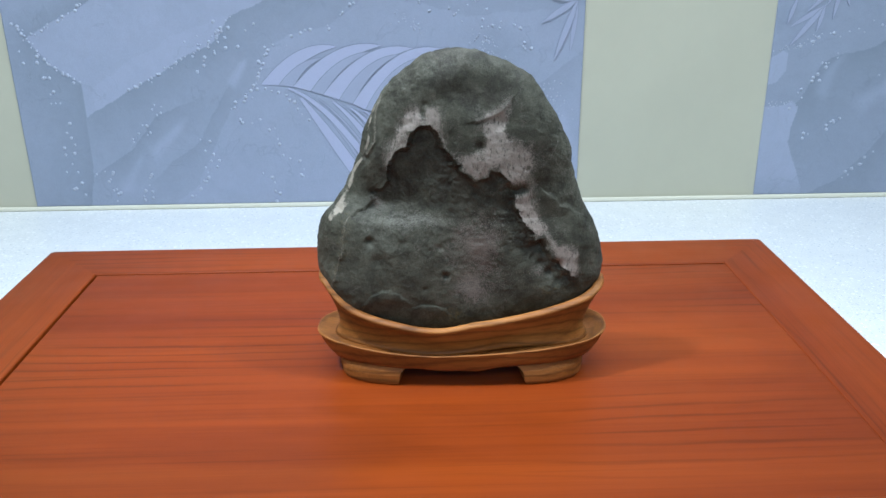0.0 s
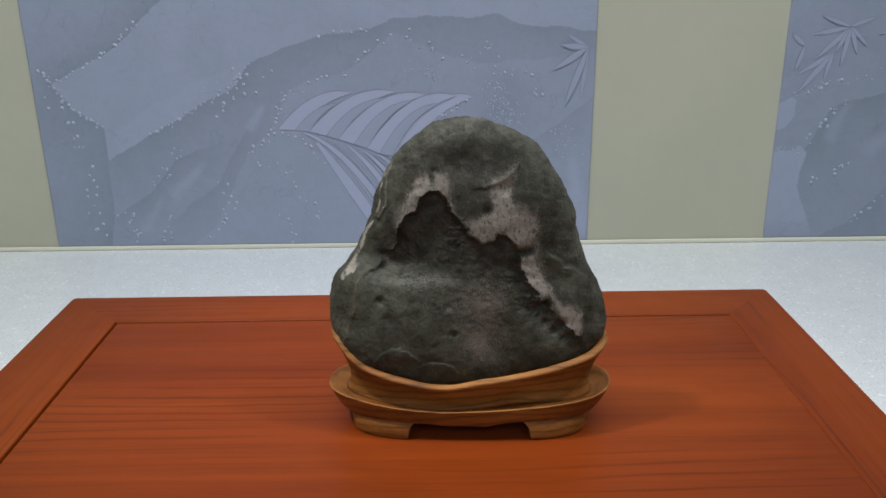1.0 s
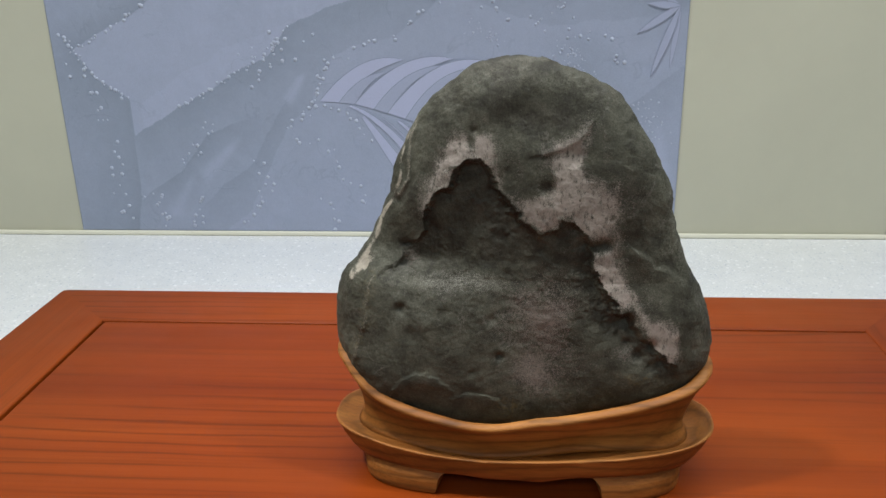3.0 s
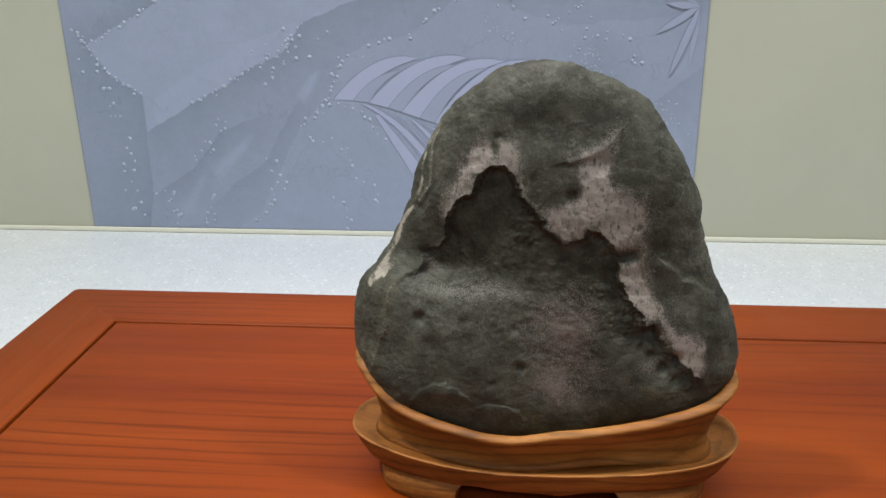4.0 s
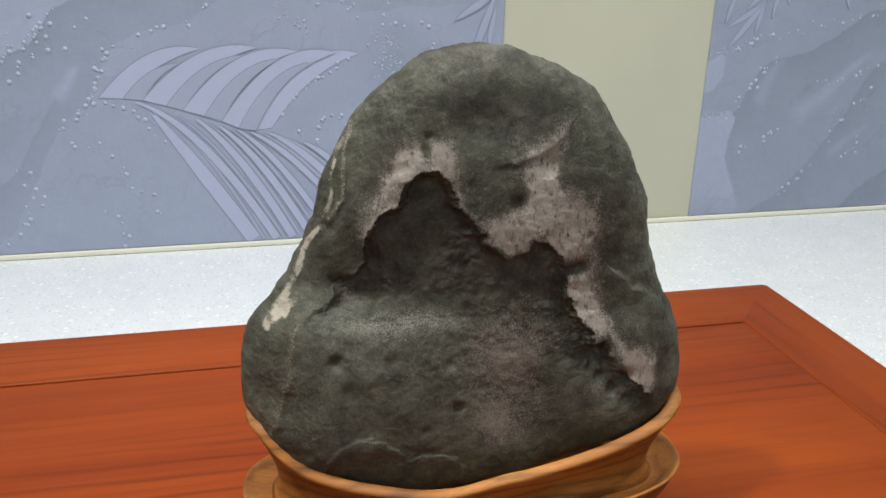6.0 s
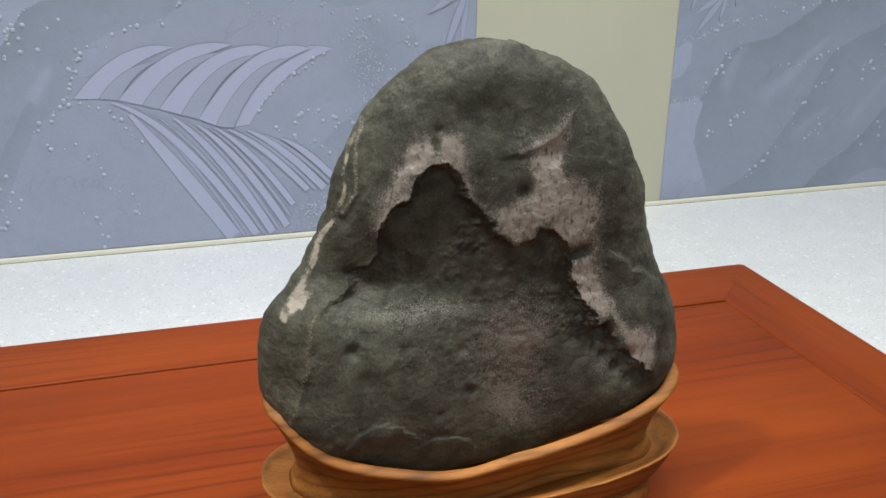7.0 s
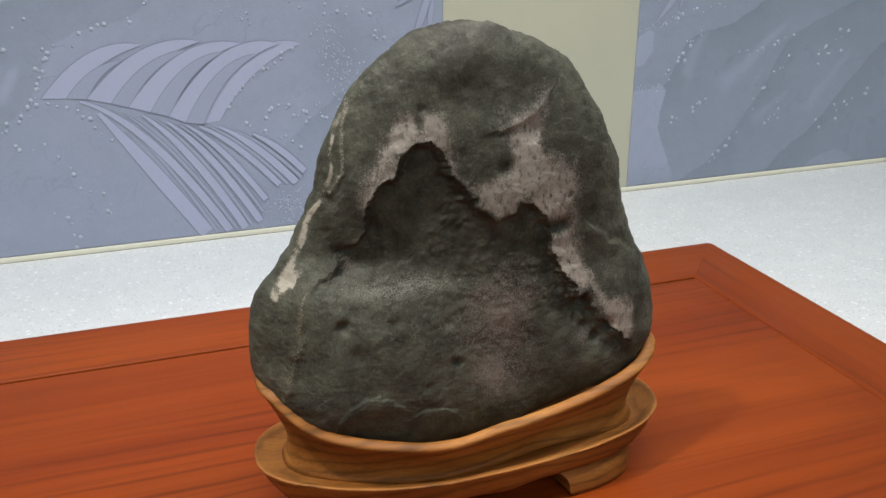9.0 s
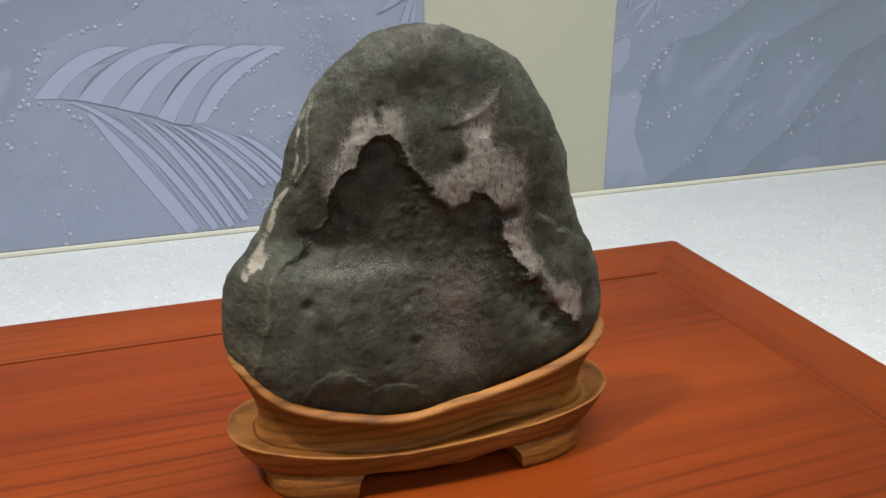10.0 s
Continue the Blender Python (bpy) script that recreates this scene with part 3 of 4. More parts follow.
pearl_dots(main_panel, (
    ([(0.150, 0.985), (0.165, 0.93), (0.170, 0.87)], 150, 0.020), ([(0.04, 0.70), (0.075, 0.70), (0.085, 0.68)], 120, 0.020),
    ([(-0.02, 1.02), (0.04, 1.00)], 24, 0.010), ([(0.27, 0.90), (0.30, 0.83)], 40, 0.018)), "fine raised flecks of the printed foliage", "foliage_relief", (0.0010, 0.0013, 0.0017, 0.0021))
pearl_dots(side_panel, (
    ([(0.757, 0.960), (0.789, 0.978), (0.859, 0.985), (0.93, 1.0), (1.1, 1.03)], 24, 0.006),
    ([(0.757, 0.846), (0.806, 0.928), (0.839, 0.947)], 14, 0.009), ([(0.918, 0.897), (0.990, 0.914), (1.026, 0.930)], 12, 0.008),
    ([(0.78, 0.79), (0.834, 0.799), (0.863, 0.813)], 9, 0.012), ([(0.872, 0.692), (0.917, 0.733), (0.927, 0.754)], 8, 0.005),
    ([(0.95, 0.80), (0.989, 0.846), (1.03, 0.90)], 8, 0.008), ([(1.0, 0.77), (1.02, 0.79)], 7, 0.008), ([(1.10, 0.88), (1.16, 0.93)], 12, 0.012), ([(1.1, 0.75), (1.3, 0.84)], 14, 0.016)), "small pale pearls on the printed panel")
pearl_dots(side_panel, (([(0.71, 0.955), (0.75, 0.962), (0.79, 0.98)], 30, 0.006), ([(0.70, 0.845), (0.745, 0.852)], 18, 0.006)), "fine raised flecks of the printed foliage", "foliage_relief", (0.0010, 0.0013, 0.0017))


# ---- low wooden display table ----
X0, X1, Y0, Y1 = -0.476, 0.488, 0.455, 1.092
U0, U1, V0, V1 = -0.389, 0.411, 0.537, 1.009
table = thing("display_table", (0.006, 0.77, COUNTER_Z), "low reddish-brown wooden display table on the white counter", "table")


def onto(ob, parent):
    ob.matrix_parent_inverse = Matrix.Translation(-Vector(parent.location))
    return ob


def rail_block(points):
    bm = prism(points, TOP_Z - 0.022, TOP_Z)
    # round the long edges, and leave the mitres sharp
    long = [e for e in bm.edges if min(abs((e.verts[0].co - e.verts[1].co)[k]) for k in (0, 1)) < 1e-6 and (e.verts[0].co - e.verts[1].co).length > 0.1]
    bmesh.ops.bevel(bm, geom=long, offset=0.0022, segments=3, affect="EDGES", profile=0.5)
    return bm


def rail(points, material):
    return onto(part("frame_rail", rail_block(points), material, table, smooth=False), table)


G = 0.0001
K = 0.007  # clipped corners
rail([(X0 + K, Y1), (X0 + K / 2, Y1 - K / 2), (U0, V1), (U1, V1), (X1 - K / 2, Y1 - K / 2), (X1 - K, Y1)], rail_wood_x)
rail([(X0 + K, Y0), (X1 - K, Y0), (X1 - K / 2, Y0 + K / 2), (U1, V0), (U0, V0), (X0 + K / 2, Y0 + K / 2)], rail_wood_x)
rail([(X0 - G, Y0 + K), (X0 + K / 2 - G, Y0 + K / 2), (U0 - G, V0), (U0 - G, V1), (X0 + K / 2 - G, Y1 - K / 2), (X0 - G, Y1 - K)], rail_wood_y)
rail([(X1 + G, Y0 + K), (X1 + G, Y1 - K), (X1 - K / 2 + G, Y1 - K / 2), (U1 + G, V1), (U1 + G, V0), (X1 - K / 2 + G, Y0 + K / 2)], rail_wood_y)
top_panel = onto(part("top_panel", box(U0 + 0.0035, U1 + 0.0006, V0 + 0.0004, V1 - 0.0024, TOP_Z - 0.02, TOP_Z - 0.0012, 0.0006), panel_wood, table, "smooth reddish wooden inset panel"), table)
onto(part("panel_bed", box(U0 - 0.02, U1 + 0.02, V0 - 0.02, V1 + 0.02, TOP_Z - 0.032, TOP_Z - 0.0225), rail_wood_x, table), table)
for pts, m in (((X0 + 0.02, X1 - 0.02, Y0 + 0.02, Y0 + 0.04), rail_wood_x), ((X0 + 0.02, X1 - 0.02, Y1 - 0.04, Y1 - 0.02), rail_wood_x),
               ((X0 + 0.02, X0 + 0.04, Y0 + 0.041, Y1 - 0.041), rail_wood_y), ((X1 - 0.04, X1 - 0.02, Y0 + 0.041, Y1 - 0.041), rail_wood_y)):
    onto(part("apron", box(*pts, COUNTER_Z, TOP_Z - 0.0225, 0.001), m, table), table)
PANEL_Z = TOP_Z - 0.0012
scratch_mat = plaster("bare_scratch", (0.40, 0.16, 0.08), (0.48, 0.22, 0.12), 0.6)
fleck_mat = plaster("dark_knot", (0.05, 0.012, 0.006), (0.08, 0.02, 0.008), 0.6)


def sliver(name, x, y, length, wide, angle, material):
    d = np.array([math.cos(radians(angle)), math.sin(radians(angle))])
    w = np.array([-d[1], d[0]]) * wide
    c = np.array([x, y])
    pts = [c - d * length / 2, c + w, c + d * length / 2, c - w]
    onto(part(name, prism([tuple(p) for p in pts], PANEL_Z - 0.001, PANEL_Z + 0.00012), material, top_panel), table)


for x, y, length, wide, angle in ((-0.1165, 0.727, 0.017, 0.0004, 118), (-0.1115, 0.724, 0.015, 0.00035, 120), (-0.127, 0.708, 0.009, 0.00025, 112), (-0.335, 0.742, 0.007, 0.0005, 150), (0.075, 0.652, 0.006, 0.0004, 20)):
    sliver("scratch", x, y, length, wide, angle, scratch_mat)
for x, y, length, wide, angle in ((0.253, 0.753, 0.008, 0.0012, -8), (0.33, 0.70, 0.005, 0.0007, 5)):
    sliver("knot", x, y, length, wide, angle, fleck_mat)

# ---- carved stand ----
CX, CY = 0.061, 0.768
stand = thing("wooden_stand", (CX, CY, PANEL_Z), "carved light-brown wooden stand with two flaring tiers and short feet", "stand")
N = 240
YAW = (math.cos(radians(-2)), math.sin(radians(-2)))  # the stand is set slightly askew
ANGLE = np.linspace(0, 2 * np.pi, N, endpoint=False)
DEG = np.degrees(ANGLE)


def oval(c, s, square=2.6):
    return (np.abs(c) ** square + np.abs(s) ** square) ** (-1 / square)


def hump(at, wide):
    return np.exp(-((DEG - at) / wide) ** 2)


def plan(a, b, dent=0.0):
    """Outline of the stand in plan: an oval, hand-carved, drawn in at the front right by the dent."""
    swell = 1 + 0.012 * hump(236, 20) - 0.010 * hump(262, 12) + 0.008 * hump(318, 20) - dent * hump(293, 20)
    c, s = np.cos(ANGLE), np.sin(ANGLE)
    k = oval(c, s)
    u, v = a * c * k * swell, b * s * k * swell
    return CX + u * YAW[0] - v * YAW[1], CY + u * YAW[1] + v * YAW[0]


def loft(name, rings, material, parent, label=""):
    verts = np.vstack([np.stack([x, y, np.broadcast_to(z, x.shape)], 1) for x, y, z in rings])
    # knife marks left by the carving
    verts[:, 2] += 0.0005 * clouds(verts, 55, 3, 0.5, 3)
    verts[:, 1] += 0.0006 * clouds(verts, 45, 3, 0.5, 7)
    faces = [tuple(f) for f in grid_faces(len(rings), N, True)]
    faces.append(tuple(range(N - 1, -1, -1)))
    faces.append(tuple((len(rings) - 1) * N + i for i in range(N)))
    return onto(obj(name, verts, faces, material, parent, True, label), parent)


def wavy(table_deg, table_mm, passes=10):
    z = np.interp(DEG, table_deg, table_mm) / 1000
    for _ in range(passes):
        z = (np.roll(z, 1) + 2 * z + np.roll(z, -1)) / 4
    return z + PANEL_Z


# heights round the stand above the panel: upper rim, lower rim, underside
RIM = wavy([0, 60, 120, 180, 206, 214, 220, 227, 232, 240, 247, 254, 262, 267, 274, 283, 292, 301, 310, 320, 331, 338, 360], [92, 85, 88, 99, 94, 86, 78, 71, 67.2, 62.2, 58.4, 55.2, 54.4, 56.4, 60, 63.5, 67.3, 71.2, 76, 80.4, 85.5, 89, 92], 5)
TIER = wavy([0, 90, 180, 202, 209, 219, 225, 234, 243, 252, 260, 269, 278, 286, 295, 303, 314, 325, 334, 360], [44, 41, 41, 41, 41.3, 40.3, 39.7, 37.6, 34.9, 33, 32.4, 33.2, 34, 35.4, 36.8, 38.2, 39.5, 41.5, 43.3, 44])
UNDER = wavy([0, 236, 246, 250, 256, 262, 269, 277, 282, 288, 296, 360], [19, 18, 16, 17.2, 15.6, 14.4, 15.1, 13.6, 16.5, 18.5, 19, 19], 3)
side = TIER - UNDER
TROUGH = 0.45 + 0.55 * step(np.cos(ANGLE), 0.55, 0.95)
lower = [(*plan(0.108, 0.038), UNDER + 0.004), (*plan(0.1262, 0.0486), UNDER), (*plan(0.1284, 0.0499), UNDER + 0.0008), (*plan(0.1325, 0.0513), UNDER + 0.24 * side), (*plan(0.1374, 0.0526), UNDER + 0.56 * side), (*plan(0.1403, 0.0535), UNDER + 0.84 * side), (*plan(0.1417, 0.0540), TIER - 0.0016),
         (*plan(0.1422, 0.0542), TIER - 0.0005), (*plan(0.1418, 0.0540), TIER + 0.0004), (*plan(0.1405, 0.0530), TIER + 0.0003), (*plan(0.1380, 0.0510), TIER - 0.0022 * TROUGH), (*plan(0.1340, 0.0480), TIER - 0.0062 * TROUGH), (*plan(0.1295, 0.0450), TIER - 0.0092 * TROUGH), (*plan(0.124, 0.0415), TIER - 0.0104 * TROUGH), (*plan(0.106, 0.026), TIER - 0.0100)]
loft("lower_tier", lower, stand_wood, stand)
foot_z = TIER - 0.0112 * TROUGH
lift = RIM - foot_z
upper = [(*plan(0.1250, 0.0425, 0.16), foot_z), (*plan(0.1222, 0.0408, 0.17), foot_z + 0.05 * lift), (*plan(0.1205, 0.0398, 0.16), foot_z + 0.14 * lift), (*plan(0.1203, 0.0398, 0.13), foot_z + 0.28 * lift), (*plan(0.1226, 0.0412, 0.09), foot_z + 0.45 * lift), (*plan(0.1275, 0.0438, 0.04), foot_z + 0.66 * lift), (*plan(0.1332, 0.0466, 0.01), foot_z + 0.86 * lift), (*plan(0.1366, 0.0483), RIM - 0.0025), (*plan(0.1377, 0.0489), RIM - 0.0008),
         (*plan(0.1376, 0.0489), RIM + 0.0004), (*plan(0.1366, 0.0481), RIM + 0.0014), (*plan(0.1344, 0.0462), RIM + 0.0024), (*plan(0.1318, 0.0440), RIM + 0.0030), (*plan(0.1300, 0.0424), RIM + 0.0022), (*plan(0.1288, 0.0414), RIM - 0.003), (*plan(0.117, 0.034), foot_z + 0.4 * lift), (*plan(0.105, 0.025), foot_z + 0.006)]
loft("upper_tier", upper, stand_wood, stand)


def foot(a0, a1):
    """A short block foot that follows the outline, flares a little and is cut square behind."""
    n = 18
    rows = []
    for z, ra, rb, trim_deg in ((0.0, 0.1165, 0.0498, 2.4), (0.0010, 0.1182, 0.0512, 1.2), (0.004, 0.1190, 0.0518, 0.3), (0.010, 0.1194, 0.0516, 0.0), (0.0140, 0.1190, 0.0506, -0.5), (0.0172, 0.1178, 0.0488, -1.6), (0.0215, 0.1170, 0.0470, -4.0)):
        angles = np.radians(np.linspace(a0 + trim_deg, a1 - trim_deg, n))
        c, s = np.cos(angles), np.sin(angles)
        q = oval(c, s, 3.5)
        outer = list(zip(CX + ra * c * q, CY + rb * s * q))
        turn = 1 if math.sin(sum(angles) / n) < 0 else -1
        inner = [(x + (0.006 if x < CX else -0.006) * (k / n if (x < CX) == (turn > 0) else 1 - k / n), CY - turn * 0.016) for k, (x, y) in enumerate(outer)][::-1]
        rows.append([(CX + (x - CX) * YAW[0] - (y - CY) * YAW[1], CY + (x - CX) * YAW[1] + (y - CY) * YAW[0], PANEL_Z + z) for x, y in outer + inner])
    m = 2 * n
    faces = [tuple(f) for f in grid_faces(len(rows), m, True)] + [tuple(range(m - 1, -1, -1)), tuple((len(rows) - 1) * m + i for i in range(m))]
    onto(obj("foot", [v for r in rows for v in r], faces, stand_wood, stand, False), stand)


for a0, a1 in ((188, 243), (297, 352), (10, 60), (120, 170)):
    foot(a0, a1)


# ---- the viewing stone ----
def stone():
    n = 520
    u, v = np.meshgrid(np.linspace(-1, 1, n), np.linspace(-1, 1, n), indexing="ij")
    dx, dz = u * np.sqrt(1 - v * v / 2), v * np.sqrt(1 - u * u / 2)
    s = np.clip(np.hypot(dx, dz), 0, 1)
    phi = np.arctan2(dz, dx)
    # outline of the stone seen square on: reach from its middle by direction
    mid_x, mid_z = 0.060, 0.935
    deg = np.degrees(phi) % 360
    outline = [(0, 0.1235), (4, 0.1172), (10, 0.1118), (20, 0.1119), (28, 0.1142), (34, 0.1194), (44, 0.1269), (54, 0.1345), (66, 0.1447), (74, 0.1488), (80, 0.1507), (84, 0.1549), (90, 0.1563), (96, 0.1558), (104, 0.1539), (113, 0.1453), (120, 0.1376), (127, 0.1289), (139, 0.1172), (146, 0.1103), (155, 0.1074), (167, 0.1118), (175, 0.1195), (179, 0.1291), (184, 0.1351), (190, 0.1399), (201, 0.1467), (210, 0.1480), (219, 0.1445), (227, 0.1395), (239, 0.1310), (255, 0.1220), (272, 0.1175), (291, 0.1150), (308, 0.1220), (320, 0.1362), (328, 0.1445), (335, 0.1471), (343, 0.1424), (350, 0.1344), (360, 0.1235)]
    reach = np.interp(deg, [a for a, _ in outline], [r for _, r in outline])
    fine = np.interp(np.arange(720) / 2, [a for a, _ in outline], [r for _, r in outline])
    for _ in range(7):
        fine = (np.roll(fine, 1) + 2 * fine + np.roll(fine, -1)) / 4
    reach = np.interp(deg, np.arange(721) / 2, np.append(fine, fine[0]))
    x, z = mid_x + s * reach * np.cos(phi), mid_z + s * reach * np.sin(phi)
    swell = np.sqrt(np.clip(1 - s ** (3.4 + 5.0 * step(z, 0.90, 0.84)), 0, 1))
    axis = 0.7652 - 0.067 * (x - mid_x) - 0.037 * (z - mid_z)
    px, pz = (x - mid_x) * 1000, (z - 0.818) * 1000
    X, Z = px.ravel(), pz.ravel()
    flat = np.stack([X, Z, 0 * X], 1) / 1000

    blob = lambda cx, cz, rx, rz: np.exp(-(((X - cx) / rx) ** 2 + ((Z - cz) / rz) ** 2))
    # lower edge of the pale crust, ragged
    wob = 2.6 * clouds(flat, 110, 4, 0.6, 2)
    wob2 = 2.6 * clouds(flat, 110, 4, 0.6, 8)
    Xr, Zr = X + 2.2 * wob, Z + 2.2 * wob2
    edge = [(-104, 122), (-94, 128), (-84, 133), (-79, 140), (-68, 156), (-65, 169), (-56, 183), (-49, 187), (-43, 201), (-34, 207), (-27, 207), (-20, 196), (-15, 184), (-7, 176), (0, 167), (8, 161), (14, 155), (23, 160), (29, 168), (38, 163), (43, 157), (48, 147), (49, 130), (55, 119), (62, 105), (67, 101), (72, 104), (78, 94), (84, 84), (90, 76), (96, 73), (104, 66), (114, 52)]
    d, side = away(Xr, Zr, edge)
    above = d * side
    crust_shape = [(-65, 169), (-56, 183), (-49, 187), (-43, 201), (-34, 207), (-27, 207), (-20, 196), (-15, 184), (-7, 176), (0, 167), (8, 161), (14, 155), (23, 160), (29, 168), (38, 163), (43, 157), (48, 147), (49, 130), (55, 119), (62, 105), (67, 101), (72, 104), (78, 94), (84, 84), (90, 76), (96, 73), (104, 66),
                   (107, 74), (105, 84), (92, 98), (80, 116), (72, 130), (68, 144), (69, 156), (66, 166), (57, 178), (45, 191), (38, 203), (42, 226), (36, 225), (21, 215), (17, 207), (14, 192), (6, 181), (-5, 180), (-13, 197), (-20, 217), (-27, 226), (-38, 227), (-44, 224), (-50, 217), (-55, 205), (-62, 188)]
    dp, _ = away(Xr, Zr, crust_shape + crust_shape[:1])
    within = inside(Xr, Zr, crust_shape)
    soft = np.where(within, 0.54 + dp / 13, 0.54 - dp / 30)
    soft += 0.55 * clouds(flat * np.array([1, 0.4, 1]), 70, 4, 0.55, 21)
    crust = np.clip(soft, 0, 1) * step(above, -0.2, 0.7)
    for cx, cz, rx, rz, h in ((16, 188, 7, 9, 0.6), (-34, 219, 3, 9, 0.7), (4, 190, 9, 8, 0.5), (30, 200, 2, 11, 0.25), (-32, 228, 26, 7, 0.55), (62, 160, 9, 14, 0.45), (-14, 208, 8, 12, 0.35)):
        crust *= 1 - h * np.exp(-(((X - cx) / rx) ** 2 + ((Z - cz) / rz) ** 2))
    gap = np.exp(-(((X - 50) / 12) ** 2 + ((Z - 149) / 5.5) ** 2))
    crust *= 1 - 0.95 * gap

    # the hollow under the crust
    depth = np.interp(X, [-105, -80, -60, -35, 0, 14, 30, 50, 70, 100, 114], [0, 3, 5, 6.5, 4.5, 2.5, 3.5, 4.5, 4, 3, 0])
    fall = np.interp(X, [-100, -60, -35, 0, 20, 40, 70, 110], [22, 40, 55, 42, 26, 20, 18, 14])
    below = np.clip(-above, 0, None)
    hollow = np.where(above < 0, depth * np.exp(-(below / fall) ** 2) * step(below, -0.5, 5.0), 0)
    # dark rock colour, strongest near the crust's edge and fading down the hollow
    raw_and_shade = np.where(above < 0, np.exp(-(below / (fall * 0.85)) ** 2) * np.clip(depth / 3.5, 0, 1), 0) * (0.85 + 1.1 * clouds(flat, 60, 4, 0.6, 4))
    lip = np.where(above >= 0, 0.9 * np.exp(-above / 10), 0) * np.clip(depth / 4, 0, 1)

    H = -hollow + lip
    # shelf and belly at the lower left
    H += 6.0 * step(Z + 0.05 * X, 136, 110) * step(X, 15, -50)
    H += 4 * np.exp(-(((X + 72) / 42) ** 2 + ((Z - 85) / 36) ** 2))
    H += 5 * blob(-100, 42, 30, 30)
    H -= 5 * np.exp(-(((X + 82) / 16) ** 2 + ((Z - 142) / 18) ** 2))
    # boss at the right, brow and crown
    H += 3.5 * blob(112, 95, 22, 32)
    H += 3.0 * np.exp(-(((X - 72) / 30) ** 2 + ((Z - 215) / 30) ** 2))
    dbrow, sbrow = away(X, Z, [(13, 212), (19, 214), (28, 217), (35, 222), (41, 228)])
    H += 1.1 * np.where(sbrow > 0, np.exp(-(dbrow / 7) ** 2), np.exp(-(dbrow / 2) ** 2))
    H -= 2.0 * np.exp(-(((X - 35) / 7) ** 2 + ((Z - 211) / 6) ** 2))
    H -= 3.0 * np.exp(-(((X - 2) / 18) ** 2 + ((Z - 236) / 16) ** 2))
    H += 2.5 * np.exp(-(((X + 20) / 20) ** 2 + ((Z - 248) / 14) ** 2))
    # broken, chunky rock under the edge of the crust
    chunk = clouds(flat, 130, 4, 0.6, 51)
    H += 2.6 * chunk * np.clip(raw_and_shade, 0, 1) * step(X, -110, -60) * (0.35 + 0.65 * step(X, 20, 55))
    H += 0.7 * clouds(flat, 300, 3, 0.6, 57) * np.clip(raw_and_shade, 0, 1)
    # pits, flakes
    for cx, cz, r, h in ((-85, 101, 4.0, -3.2), (-88, 104, 7, 1.2), (-15, 68, 2.6, -3.6), (-12, 72, 4, 0.9), (73, 95, 4.5, -4.5), (67, 92, 5, -3), (89, 77, 4, -4), (97, 65, 3, -3), (57, 149, 3.2, -3.5), (51, 147, 3.2, -3), (-81, 143, 4, -2.4), (-60, 158, 4, -1.8), (-32, 226, 3.5, -1.6), (-34, 56, 3, -1), (60, 92, 6, -2.5), (66, 84, 4, -2.5), (72, 78, 4.5, -3), (80, 70, 4, -2.5), (88, 62, 4, -2), (76, 88, 3.5, -2.5), (-80, 130, 4, -2.2), (-72, 134, 3.5, -1.8), (16, 187, 6, -1.8), (-34, 219, 4, -1.2), (50, 149, 4, -2.0), (42, 150, 3.5, -2), (57, 151, 4, -1.5), (-20, 95, 3, -1.2), (-78, 84, 6, -1.2), (-70, 92, 9, 1.0)):
        H += h * np.exp(-(((X - cx) ** 2 + (Z - cz) ** 2) / r ** 2))
    dfl, sfl = away(X + 0.7 * wob, Z + 1.2 * wob2, [(-88, 45), (-82, 50), (-74, 53), (-66, 53), (-58, 50), (-51, 45)])
    flake = np.where(sfl < 0, np.exp(-(dfl / 10) ** 2), np.exp(-(dfl / 1.6) ** 2)) * blob(-69, 46, 18, 12)
    H += 1.7 * flake
    dfl2, sfl2 = away(X + 0.7 * wob, Z + wob2, [(-46, 36), (-36, 38), (-26, 37), (-16, 33), (-10, 22)])
    H += 1.2 * np.where(sfl2 < 0, np.exp(-(dfl2 / 9) ** 2), np.exp(-(dfl2 / 1.5) ** 2)) * blob(-28, 32, 18, 12)
    dr, sr = away(X, Z, [(80, 143), (84, 139), (90, 132), (98, 129), (111, 121)])
    H += 1.6 * np.where(sr < 0, np.exp(-(dr / 8) ** 2), np.exp(-(dr / 2) ** 2))
    # vein down the left flank
    vein_line = [(-70, 240), (-74, 225), (-80, 212), (-82, 203), (-82, 190), (-85, 183), (-90, 173), (-97, 160), (-103, 147), (-107, 138), (-113, 128), (-122, 118)]
    dv, _ = away(X + 0.4 * wob, Z + 0.4 * wob2, vein_line)
    width = np.interp(Z, [112, 120, 130, 140, 165, 240], [1.4, 2.6, 2.8, 2.0, 1.1, 0.8])
    vein = np.clip(1.5 - dv / width, 0, 1) * step(Z, 240, 205)
    vein *= np.clip(0.75 + 1.2 * clouds(flat, 90, 4, 0.65, 41), 0.3, 1) * np.interp(Z, [125, 150, 200], [1.0, 0.9, 0.7])
    vein = np.maximum(vein, 0.9 * step(np.exp(-(((X + 108 - 1.0 * (Z - 130)) / 5) ** 2 + ((Z - 130) / 11) ** 2)) + 0.8 * clouds(flat, 120, 4, 0.65, 43), 0.42, 0.75) * (0.35 + 0.65 * blob(-112, 126, 7, 9)) * blob(-109, 129, 12, 13))
    H += 1.0 * np.exp(-(dv / (width * 1.8)) ** 2)
    dv2, _ = away(X, Z, [(-71, 232), (-75, 216), (-76, 204), (-77, 190), (-84, 178)])
    vein = np.maximum(vein, 0.35 * np.clip(1.5 - dv2 / 1.3, 0, 1))
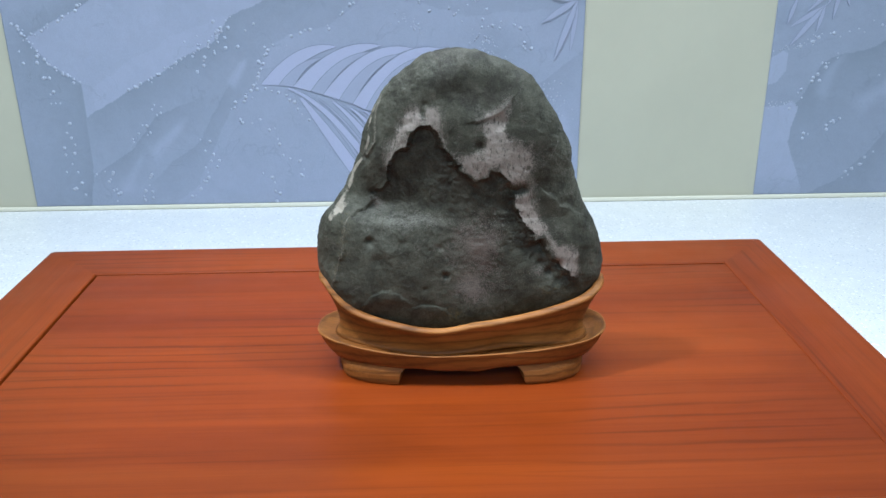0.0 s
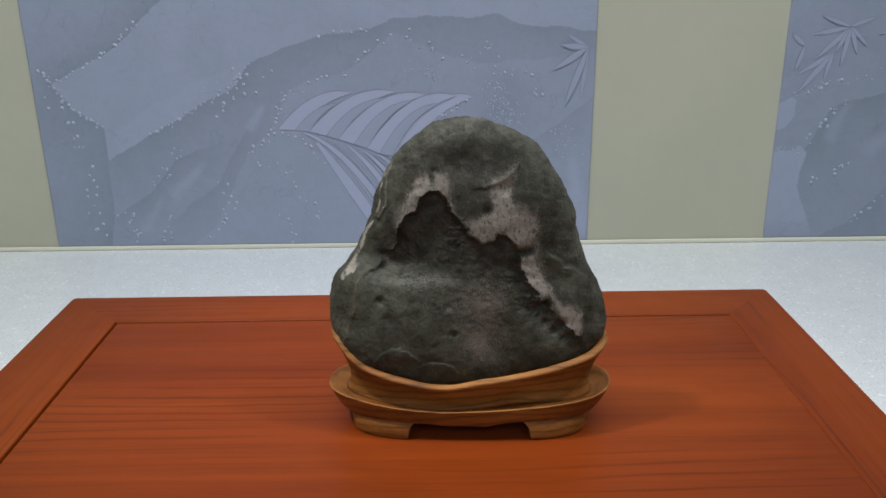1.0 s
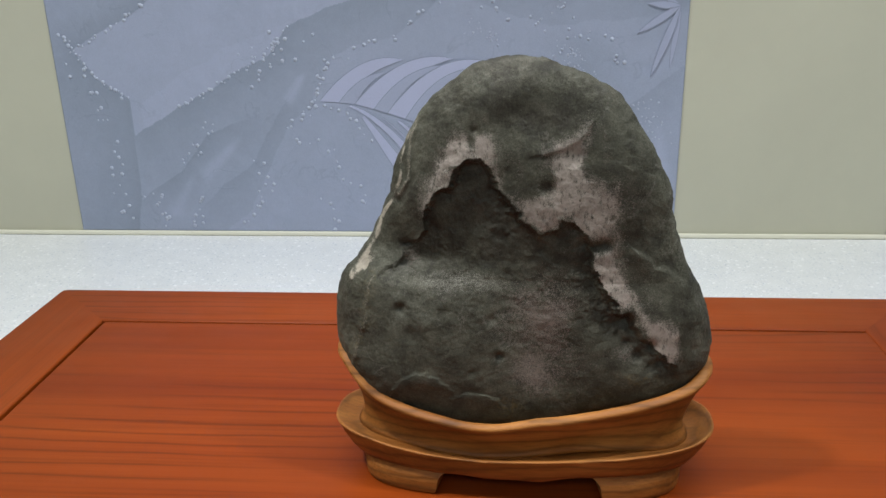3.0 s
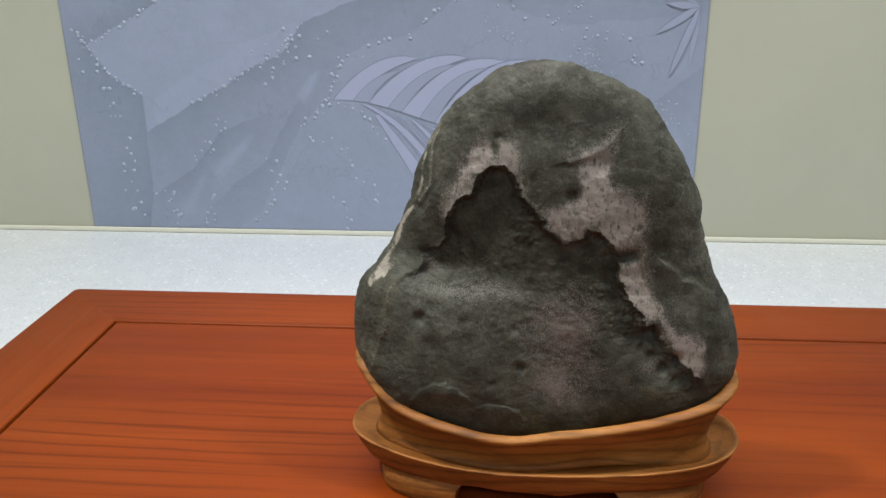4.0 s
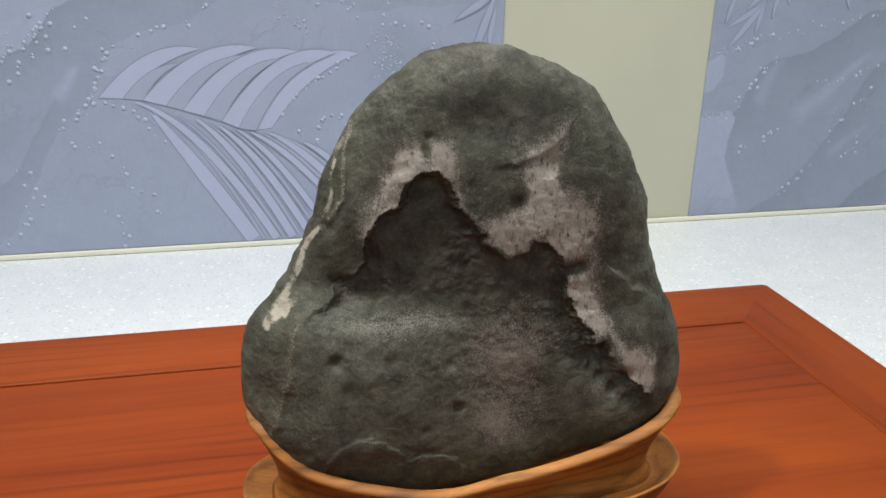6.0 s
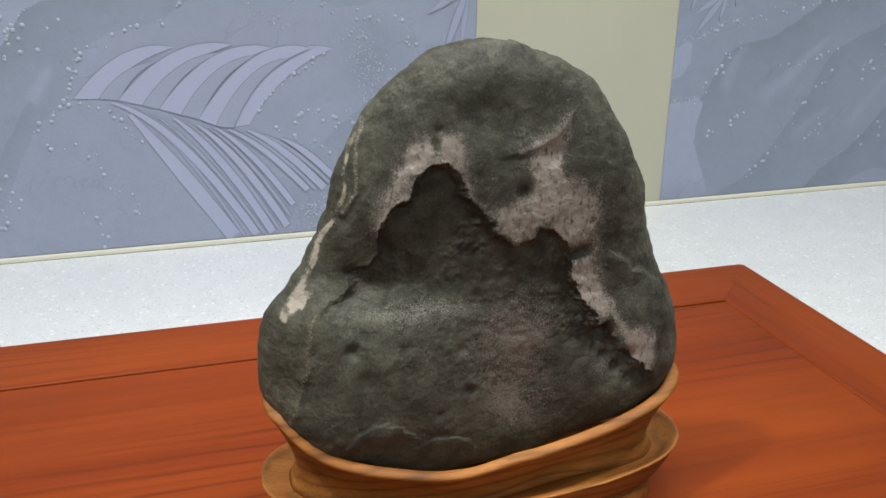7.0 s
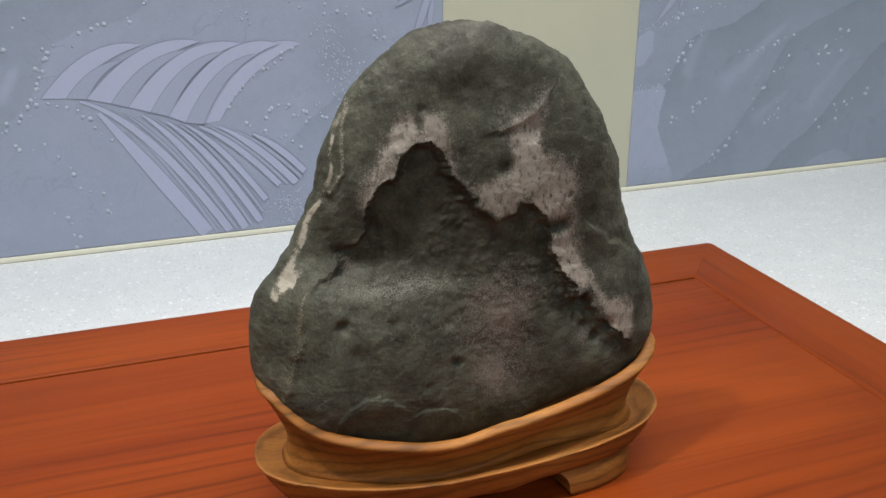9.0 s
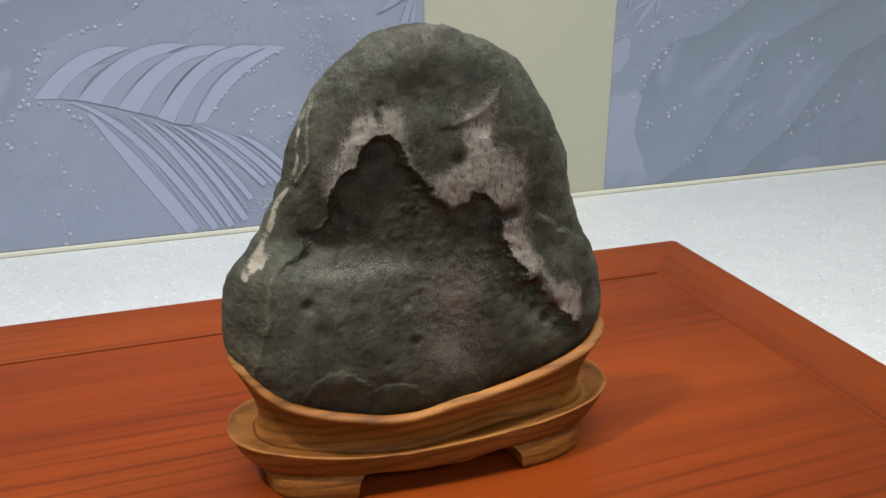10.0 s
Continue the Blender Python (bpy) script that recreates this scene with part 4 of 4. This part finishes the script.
    H -= 1.6 * np.exp(-((dv2 - 3.5) / 3) ** 2)
    dv3, _ = away(X + wob, Z, [(-103, 121), (-106, 115), (-109, 102), (-111, 88), (-118, 66), (-122, 55)])
    vein = np.maximum(vein, 0.28 * np.clip(1.4 - dv3 / 1.8, 0, 1))
    H += 1.2 * np.exp(-(dv3 / 4) ** 2)

    # dark brown weather stains of crown and flanks, with shading painted over the crown
    stain_and_shade = 0.75 * blob(-16, 243, 15, 9) + 0.8 * blob(20, 236, 16, 10) + 0.5 * blob(4, 232, 10, 8) + 0.55 * blob(-54, 216, 12, 22) + 0.45 * blob(-72, 170, 9, 22) + 0.45 * blob(76, 176, 12, 22) + 0.35 * blob(52, 252, 18, 10) + 0.35 * blob(30, 28, 26, 6) + 0.72 * blob(-8, 268, 80, 16) + 0.3 * blob(-40, 250, 22, 14)
    stain_and_shade = np.clip(stain_and_shade * (0.9 + 1.2 * clouds(flat, 70, 4, 0.6, 61)), 0, 0.9)
    # black holes in the broken edge: pit shade painted into the rock colour
    hole_shade = blob(72, 95, 6, 4.5) + blob(66, 90, 5, 5) + blob(88, 77, 5, 4) + blob(96, 66, 3.5, 4) + blob(57, 149, 5, 3) + blob(51, 146, 4, 3.5) + 0.8 * blob(-80, 143, 5, 4) + 0.7 * blob(16, 187, 5, 6) + 0.6 * blob(-32, 226, 3.5, 7)
    raw_and_shade = np.maximum(np.maximum(raw_and_shade, stain_and_shade), np.clip(1.3 * step(hole_shade + 0.6 * clouds(flat, 170, 3, 0.6, 67), 0.35, 0.75), 0, 1))
    crust *= 1 - 0.9 * step(blob(72, 95, 6, 4.5) + blob(88, 77, 4.5, 4) + blob(97, 65, 3, 3.5) + 0.5 * clouds(flat, 190, 3, 0.6, 71), 0.40, 0.6)
    rose = np.clip((0.62 * blob(14, 104, 30, 32) + 0.58 * blob(6, 54, 20, 20)) * (1 + 1.1 * clouds(flat, 45, 4, 0.6, 81)) + 0.18 * blob(-10, 80, 70, 45) + 0.22 * blob(-12, 224, 50, 14) + 0.5 * blob(68, 178, 16, 30) + 0.3 * blob(-75, 170, 16, 30) + 0.3 * blob(40, 60, 30, 20) + 0.6 * blob(-78, 134, 8, 8) + 0.5 * blob(72, 72, 12, 7), 0, 1)
    # highlights of shelf, flake and brow put into the colour, plus pale speckling
    lit_specks = np.clip(0.62 * blob(-54, 121, 46, 8) * (1 + 1.0 * clouds(flat, 50, 4, 0.6, 83)) + 0.32 * flake * (dfl < 9) + 0.75 * np.exp(-(dbrow / 3) ** 2) + 0.26 * blob(-40, 100, 70, 34) + 0.16 * blob(78, 190, 36, 45) + 0.3 * blob(-6, 62, 26, 24) + 0.25 * blob(-104, 70, 16, 40) + 0.5 * blob(86, 108, 7, 20), 0, 1)
    moss = np.clip(blob(-8, 26, 9, 10) + 0.7 * blob(82, 52, 14, 6) + 0.5 * np.exp(-(dv3 / 5) ** 2) + 0.5 * blob(12, 154, 4, 4), 0, 1)

    shape = u.shape
    sw = swell.ravel()
    y_front = axis.ravel() - (0.0242 + 0.0137 * np.clip((122 - Z) / 105, 0, 1)) * sw
    # relief of the face
    cover = step(sw, 0.05, 0.6)
    y_front -= H / 1000 * cover
    y_back = axis.ravel() + 0.029 * sw
    P = np.stack([x.ravel(), y_front, z.ravel()], 1)
    B = np.stack([x.ravel(), y_back, z.ravel()], 1)

    def roughen(p):
        q = p.copy()
        c = np.array([mid_x, 0.775, mid_z])
        out = (q - c) / np.linalg.norm((q - c) * [1, 1.6, 1], axis=1, keepdims=True)
        lump = 0.0040 * clouds(q, 26, 2, 0.4, 1) + 0.0015 * clouds(q, 60, 3, 0.5, 6) + 0.0008 * clouds(q, 220, 3, 0.6, 12)
        return q + out * lump[:, None]

    P, B = roughen(P), roughen(B)
    border = np.zeros(shape, bool)
    border[0], border[-1], border[:, 0], border[:, -1] = True, True, True, True
    border = border.ravel()
    index = np.full(n * n, -1)
    keep = np.where(~border)[0]
    index[keep] = n * n + np.arange(len(keep))
    index[border] = np.where(border)[0]
    front = grid_faces(n, n)
    back = index[front][:, ::-1]
    verts = np.vstack([P, B[keep]])
    fill = np.zeros(len(keep))
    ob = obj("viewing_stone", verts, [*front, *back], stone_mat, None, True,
             crust=np.concatenate([crust, fill]), raw_and_shade=np.concatenate([np.clip(raw_and_shade, 0, 1), fill]), vein=np.concatenate([vein, fill]), rose=np.concatenate([rose, fill + 0.1]),
             lit_specks=np.concatenate([lit_specks, fill]), moss=np.concatenate([moss, fill]))
    return tagged(ob, "dark grey-green viewing stone with pale mineral crust and a hollow", "stone")


stone()
